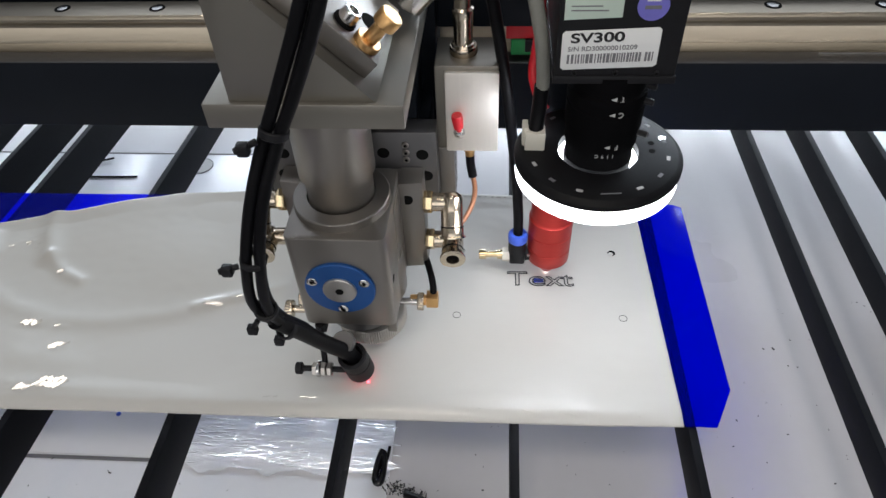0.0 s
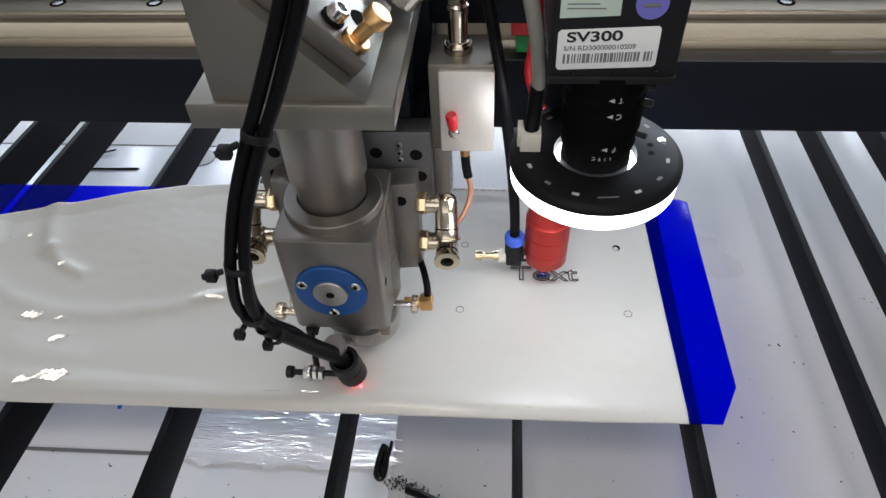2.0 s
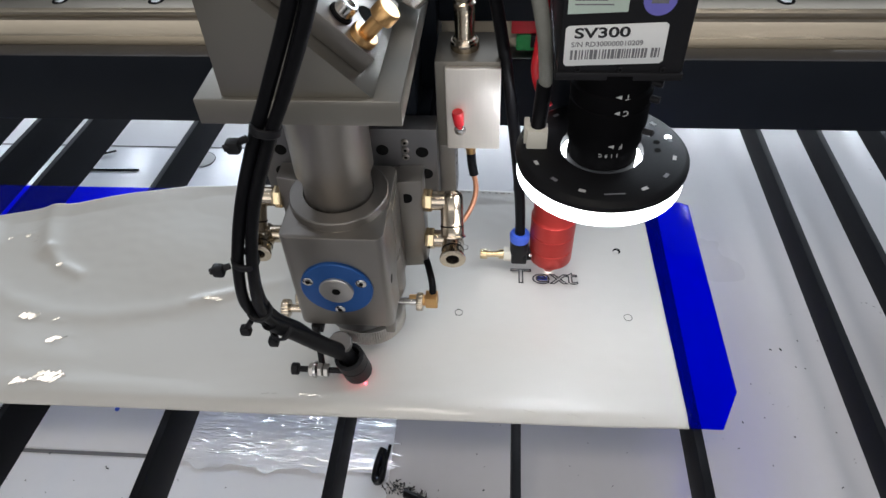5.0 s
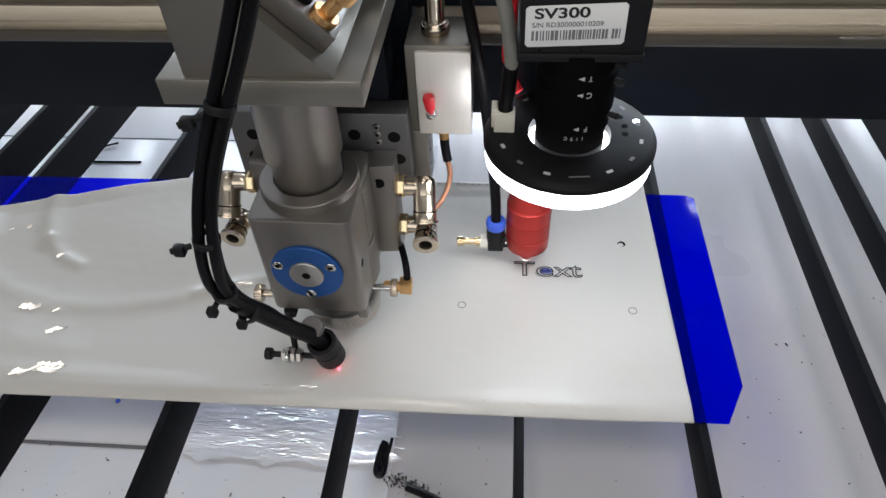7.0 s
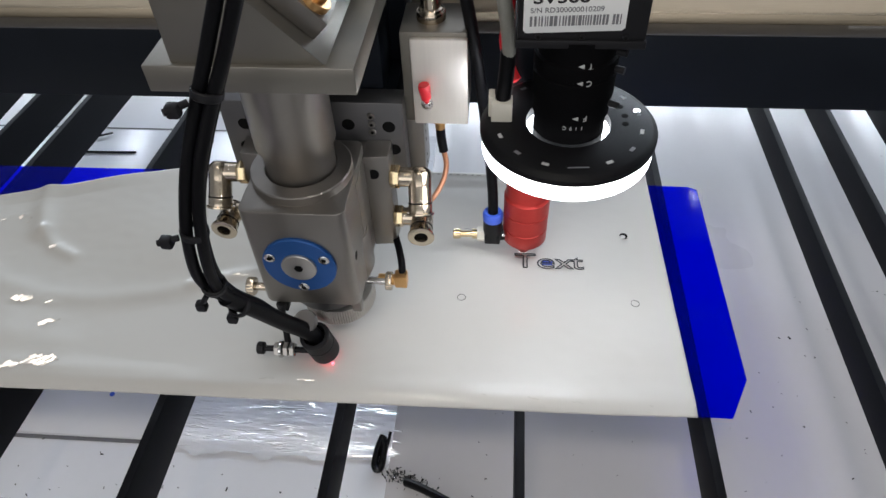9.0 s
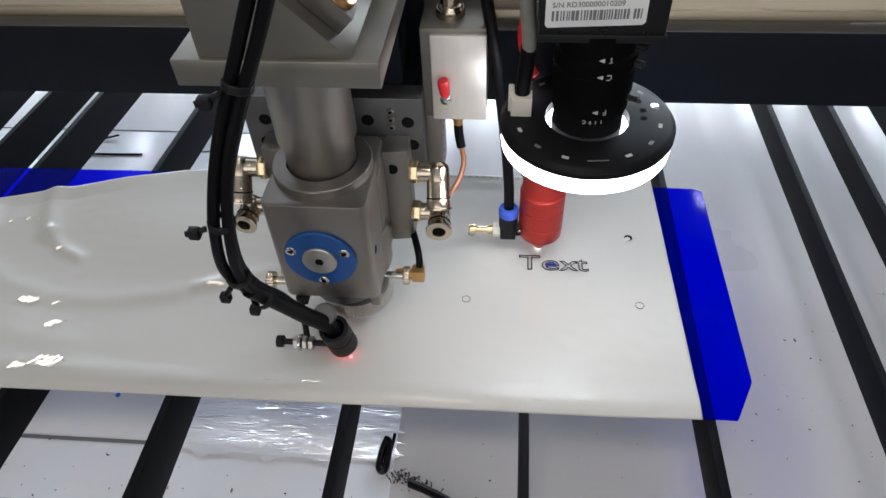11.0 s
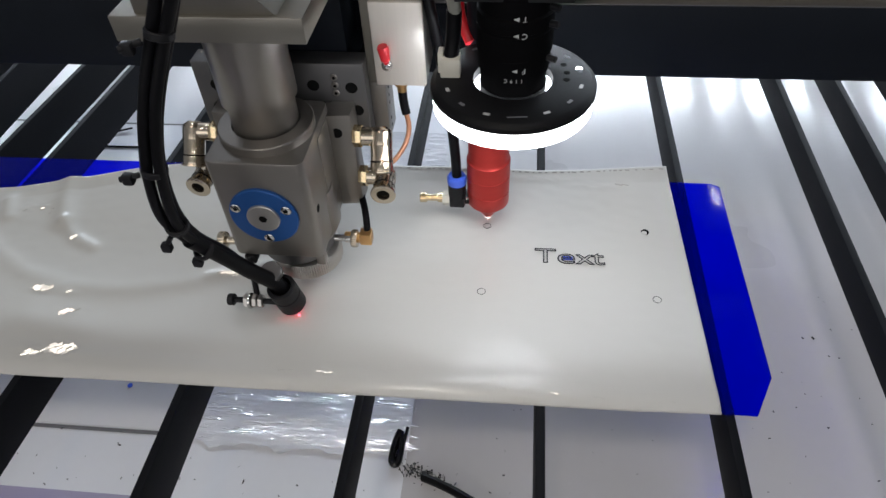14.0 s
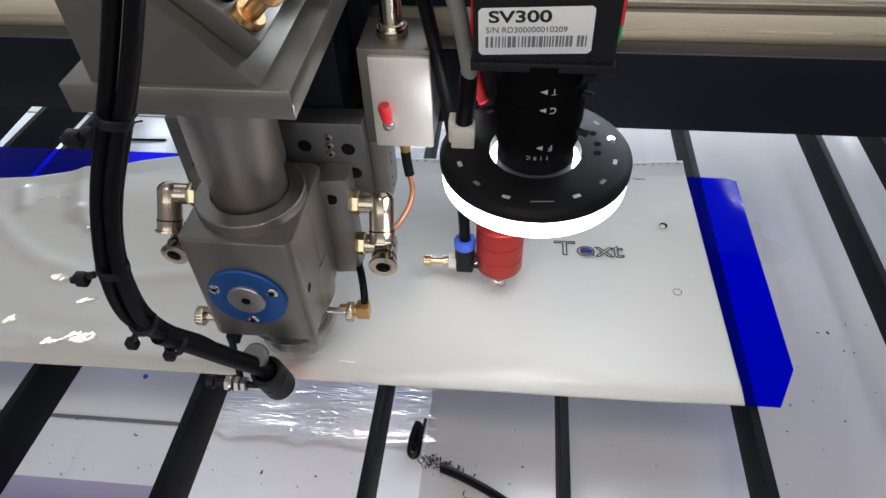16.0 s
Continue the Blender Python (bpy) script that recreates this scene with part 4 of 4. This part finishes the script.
    part("lit_hole", lathe((98.8, 3.0, 130.6), (98.8, 3.0, 130.9), [(0, 0), (0, 1.5), (0.28, 1.5), (0.28, 0)], 20), LED_WHITE, rg)
    for dx, dy in ((-10, 3), (-8, -4), (-8.5, -10)):
        part("dark_hole", lathe((98.8 + dx * 0.7, 3.0 + dy, 130.6), (98.8 + dx * 0.7, 3.0 + dy, 130.88), [(0, 0), (0, 1.5), (0.27, 1.5), (0.27, 0)], 16), HOLE_BLACK, rg)
    part("power_plug", join(box(34.8, 44.0, -7.5, 0, 130, 140, 0.6), box(33.6, 36.2, -5, 2, 131.5, 141.5, 0.4)), NYLON, v, "off-white nylon power plug")
    part("plug_lead", hose([(39.5, -3, 139), (40.6, 0, 146), (41.6, 1, 158), (40.8, -4, 172), (39.0, -10, 188), (35.5, -14, 206), (31, -17, 226), (25, -18, 262)], 3.0), GREY_SHEATH, v, "scuffed grey cable")
    part("plug_boot", hose([(39.6, -3, 138), (40.6, 0, 147), (41.4, 1.2, 160)], 3.5), BLACK_RUBBER, v)
    return v


def red_head():
    r = thing("nozzle_tube", (55.4, 38.5, 1), "red anodised laser nozzle tube with an air fitting", "laser nozzle")
    part("tube", lathe((55.4, 38.5, 12.4), (55.4, 38.5, 130), [(0, 0), (0, 9.6), (2.8, 12.5), (3.4, 12.9), (12.6, 13.0), (12.8, 12.6), (13.1, 12.6), (13.3, 13.0), (24.4, 13.1), (24.6, 12.6), (25.0, 12.6), (25.2, 13.1), (36, 13.1), (36.6, 12.4), (38.2, 12.0), (54, 12.0), (54, 0)], 64), RED_ANODISED, r)
    part("holder", rod((55.4, 38.5, 66), (55.4, 38.5, 176), 11.5, 0.6, 40), BLACK_PAINT, r, "black tube holder")
    part("tip", lathe((55.4, 38.5, 1.6), (55.4, 38.5, 9.2), [(0, 0), (0, 1.8), (0.8, 2.6), (8.4, 7.4), (10.6, 9.0), (11.2, 9.0), (11.2, 0)], 40), RED_ANODISED, r)
    part("spark", lathe((55.4, 38.5, 0.75), (55.4, 38.5, 1.62), [(0, 0), (0.2, 0.9), (0.6, 0.9), (0.85, 0)], 12), SPARK, r, "bright spark under the nozzle")
    el = part("air_elbow", join(rod((36.2, 36.5, 14), (36.2, 36.5, 30), 5.6, 0.8), rod((36.2, 36.5, 18), (45.5, 37.5, 18), 4.6, 0.5), box(31.5, 41, 31.4, 41, 13.2, 20.5, 1)), BLACK_MATT, r, "black air elbow")
    part("collar", lathe((36.2, 36.5, 29.5), (36.2, 36.5, 36), [(0, 0), (0, 5.2), (0.6, 5.9), (4.5, 6.1), (5.6, 5.6), (6.4, 5.0), (6.4, 3.3), (5, 3.2), (5, 0)], 40), BLUE_COLLAR, r, "blue push-fit collar")
    part("speed_nut", hexnut((27.0, 36.5, 17), (31.6, 36.5, 17), 4.6), NYLON, r)
    part("speed_screw", lathe((12.5, 36.5, 16.4), (28, 36.5, 17), [(0, 0), (0, 2.7), (0.5, 3.1), (4.2, 3.1), (4.6, 2.0), (11.4, 2.0), (11.4, 3.0), (15, 3.0), (15, 0)], 24), PALE_BRASS, r, "brass flow screw")
    part("valve_screw", rod((43.5, 31.5, 22), (41.8, 30.6, 22), 1.1, 0.2, 12), STEEL, r)
    part("air_hose", hose([(36.2, 36.5, 33), (35.6, 37, 52), (33, 38.5, 82), (29.4, 39, 112), (25, 36, 146), (20, 32, 178), (14, 28, 212), (6, 24, 255)], 3.0), BLACK_RUBBER, r, "shiny black air hose")
    part("red_lead", hose([(46, 30, 128), (42, 36, 134), (39.5, 42, 142), (40.5, 44, 152), (41.5, 44, 166), (40, 42, 190), (36, 40, 225)], 2.7), RED_PLASTIC, r, "red lead beside the camera")
    return r


# ---- odds and ends in the tray ----
def tray_litter():
    f = TRAY + 0.1
    w = thing("plastic_wrap", (-120, -40, TRAY), "wrinkled clear stretch wrap spread over the tray", "plastic wrap")
    bm = bmesh.new()
    nx, ny = 110, 240
    x0, x1, y0, y1 = -188, -40.8, -69, 255
    g = []
    for i in range(nx + 1):
        col = []
        for j in range(ny + 1):
            x, y = x0 + (x1 - x0) * i / nx, y0 + (y1 - y0) * j / ny
            if j == 0:
                y += 2.5 * math.sin(i * 0.21) + 1.2 * math.sin(i * 0.57)
            fold = 1 - abs(noise.noise((x * 0.022 + 5, y * 0.16, 1.0))) * 2.2
            fine = 1 - abs(noise.noise((x * 0.05 + 9, y * 0.42, 7.0))) * 2.0
            z = f + 0.7 + 0.5 * max(0, fold) ** 2.5 + 0.25 * max(0, fine) ** 2.5
            col.append(bm.verts.new((x, y, z)))
        g.append(col)
    for i in range(nx):
        for j in range(ny):
            bm.faces.new((g[i][j], g[i + 1][j], g[i + 1][j + 1], g[i][j + 1]))
    part("film", bm, WRAP, w, angle=80)
    # creases as sharp facets, tilted to send front strip-lamp glints at the camera
    rnd = random.Random(21)
    bm = bmesh.new()
    for k in range(1050):
        x = rnd.uniform(-186, -42)
        y = rnd.choice((rnd.uniform(-66, -20), rnd.uniform(-66, -20), rnd.uniform(-20, 240)))
        if rnd.random() < 0.25:
            y = -61 + rnd.gauss(0, 1.6)
        half, wide, tilt = rnd.uniform(1.5, 9.0), rnd.uniform(0.3, 0.85), radians(rnd.gauss(25, 3.5))
        lean = rnd.gauss(0, 0.08)
        n = 3
        lower, upper, back = [], [], []
        for q in range(n + 1):
            u = -half + 2 * half * q / n
            wob = rnd.uniform(-0.25, 0.25)
            w2 = wide * (0.35 if q in (0, n) else 1.0)
            cx, cy = x + u, y + lean * u + wob
            lower.append(bm.verts.new((cx, cy, f + 0.8)))
            upper.append(bm.verts.new((cx, cy + w2 * math.cos(tilt), f + 0.8 + w2 * math.sin(tilt))))
            back.append(bm.verts.new((cx, cy + w2 * 2.0, f + 0.8)))
        for q in range(n):
            bm.faces.new((lower[q], lower[q + 1], upper[q + 1], upper[q]))
            bm.faces.new((upper[q], upper[q + 1], back[q + 1], back[q]))
    part("crease", bm, CREASE_GLINT, w, "glossy crease facets of the wrap, tilted to glint at the camera")
    p = thing("lilac_paper", (-240, -140, TRAY), "flat lilac paper lying in the tray", "paper")
    part("sheet", prism([(-420, -107), (-196, -105.5), (-185, -260), (-420, -270)], "z", f, f + 0.4, 0), PAPER_PURPLE, p)
    s = thing("liner_panel", (-330, 20, TRAY), "white liner panel with a dark seam", "panel")
    tagged(s, kind="structure")
    part("panel", prism([(-690, -64.5), (-80, -62.5), (-80, 255), (-690, 255)], "z", f - 0.05, f + 0.35, 0.05), TRAY_WHITE, s)
    part("seam", prism([(-690, -69), (-206, -63.6), (-82, -62.8), (-82, -64.6), (-206, -66.2), (-690, -71)], "z", f, f + 0.25, 0), INK_GREY, s, "dirty grey seam")
    part("seam", prism([(-690, 256), (-150, 257), (-150, 258.4), (-690, 258)], "z", f, f + 0.25, 0), INK_GREY, s, "dirty grey seam")
    # greyer than the other panel to carry the shade on this side
    q = thing("liner_panel", (300, 20, TRAY), "liner panel beside the wrap, greyed in place of shade", "panel")
    tagged(q, kind="structure")
    part("panel", prism([(-40.4, -260), (690, -260), (690, 600), (-40.4, 600)], "z", f - 0.09, f + 0.2, 0.05), LINER_SHADE, q)
    c = thing("black_clip", (-45, -62, TRAY), "small black bent plastic clip", "clip")
    part("loop", hose([(-46.4, -52, f + 2.2), (-48.2, -60, f + 2.2), (-48.8, -71, f + 2.2), (-46.5, -74, f + 2.2), (-44.6, -71, f + 2.2), (-44.4, -60, f + 2.2), (-46, -53, f + 2.2)], 2.2), GLOSS_BLACK, c)
    part("tongue", hose([(-44.0, -66, f + 2), (-42.8, -57, f + 2), (-42.2, -49, f + 2)], 1.0), BLACK_RUBBER, c)
    k = thing("black_strip", (-12, -88, TRAY), "curved strip of charred black plastic", "offcut")
    part("strip", hose([(-29, -80.5, f + 2.4), (-20, -83.5, f + 2.6), (-8, -88.5, f + 2.6), (4, -94.5, f + 2.4), (16, -102, f + 2.4), (26, -111, f + 2.4)], 5.0, flat=0.5), BLACK_RUBBER, k)
    rs = random.Random(3)
    for n in range(16):
        u = rs.random()
        x, y = -40 + 26 * u + rs.gauss(0, 2), -74 - 9 * u + rs.gauss(0, 1.6)
        if n > 9:
            x, y = rs.uniform(-22, 4), 0
            y = -84.5 - (x + 22) * 0.42 + rs.choice((4.5, -4.5))
        w2 = thing("swarf_curl", (x, y, f), "thin curled sliver of plastic swarf", "swarf", "swarf by the offcut")
        a = rs.uniform(0, 6.3)
        pts = []
        for q in range(5):
            pts.append((x + 1.9 * q * math.cos(a + q * 0.35) * 0.6, y + 1.9 * q * math.sin(a + q * 0.35) * 0.6, f + 0.6 + 0.7 * abs(math.sin(q * 1.2 + n))))
        part("sliver", hose(pts, 0.45, 6, 4, flat=0.4), STEEL if n % 3 == 0 else GLOSS_BLACK, w2)
    for pts, nm in (([(-352, 246, f + 3), (-368, 240, f + 2), (-384, 231, f + 1.2)], "hook_wire"), ([(-319, 220, f + 1.2), (-352, 219, f + 1.2), (-392, 219, f + 1.2)], "straight_wire")):
        o = thing("wire_offcut", pts[0], "short dark wire offcut lying in the tray", "wire")
        part("wire", hose(pts, 0.9, 8), BLACK_RUBBER, o)
    d = thing("white_disc", (-262, 238, TRAY), "small white disc with a grey rim", "disc")
    part("disc", rod((-262, 238, f + 0.3), (-262, 238, f + 1.2), 11, 0.3, 40), LABEL_WHITE, d)
    part("rim", annulus((-262, 238, f + 0.3), (-262, 238, f + 1.0), 11.05, 11.6, 0.1, 40), INK_GREY, d)
    b = thing("blue_dot", (-231, -33, TRAY), "tiny round blue cut-out", "offcut")
    part("dot", rod((-231, -33, f + 0.4), (-231, -33, f + 1.4), 1.6, 0.2, 16), BLUE_COLLAR, b)
    # chips and crumbs
    rnd = random.Random(11)
    bm = bmesh.new()

    def crumb(x, y, size):
        m = Matrix.Translation((x, y, f + 0.2 + size * 0.35)) @ Matrix.Rotation(rnd.random() * 6.3, 4, "Z") @ Matrix.Rotation(rnd.uniform(-0.5, 0.5), 4, "X") @ Matrix.Diagonal((size * rnd.uniform(0.6, 2.0), size * rnd.uniform(0.35, 0.9), size * 0.5, 1))
        bmesh.ops.create_cube(bm, size=1, matrix=m)
    for _ in range(150):
        crumb(rnd.uniform(-40, 330), rnd.uniform(-130, 90), rnd.uniform(0.3, 0.8))
    for x, y in ((211.6, -27.8), (220.3, 40), (213.5, 39.6), (18, -74.6), (10.7, -85.7)):
        crumb(x, y, 1.2)
    for _ in range(130):
        a = rnd.gauss(0, 1)
        crumb(-31 + a * 7, -77.5 - 0.25 * a * 7 + rnd.gauss(0, 2.2), rnd.uniform(0.4, 1.3))
    for _ in range(40):
        crumb(rnd.uniform(-300, -60), rnd.uniform(-110, -60), rnd.uniform(0.4, 1.0))
    for _ in range(50):
        crumb(rnd.uniform(-90, -78) if rnd.random() < 0.3 else rnd.uniform(-190, -80), -64 + rnd.gauss(0, 1.2), rnd.uniform(0.4, 1.0))
    tagged(part("plastic_chips", bm, CHAR), "scattered charred plastic chips in the tray", "chips", kind="stuff")


tray_litter()


def pointer_spot():
    p = thing("pointer_spot", (0, 0, 0), "glowing red disc in place of the pointer's lit spot", "light spot")
    # the disc glows by itself, in place of light from the pointer beam
    part("spot", lathe((0, 0, 0), (0, 0, 0.4), [(0, 0), (0, 0.9), (0.25, 0.9), (0.3, 0)], 16), SPOT_RED, p)
    return p


# ---- what moves ----
def motions():
    heads = [carriage(), cutting_head(), cable_bundle(), amplifier_box(), vision_camera(), red_head()]
    beam = [gantry(), limit_block()]
    for ob in heads:
        b = Vector(ob["base"])
        walk(ob, [(t, pose(b.x + x * MM, b.y + y * MM, b.z)) for t, x, y in HEAD_ROWS])
    # the spot lies on the sheet until the probe passes its edge, then in the tray
    rows = [(t, pose((x - 47) * MM, (y - 51) * MM, 0.0012)) for t, x, y in HEAD_ROWS if t < 14.7]
    rows.append((14.9, pose(-0.1025, -0.0744, 0.0006)))
    rows += [(t, pose((x - 26.4) * MM, (y - 24.2) * MM, (TRAY + 2.2) * MM)) for t, x, y in [(14.95, -55.5, -28.1)] + HEAD_ROWS if t > 14.9]
    walk(pointer_spot(), rows)
    for ob in beam:
        b = Vector(ob["base"])
        walk(ob, [(t, pose(b.x, b.y + y * MM, b.z)) for t, x, y in HEAD_ROWS])


motions()
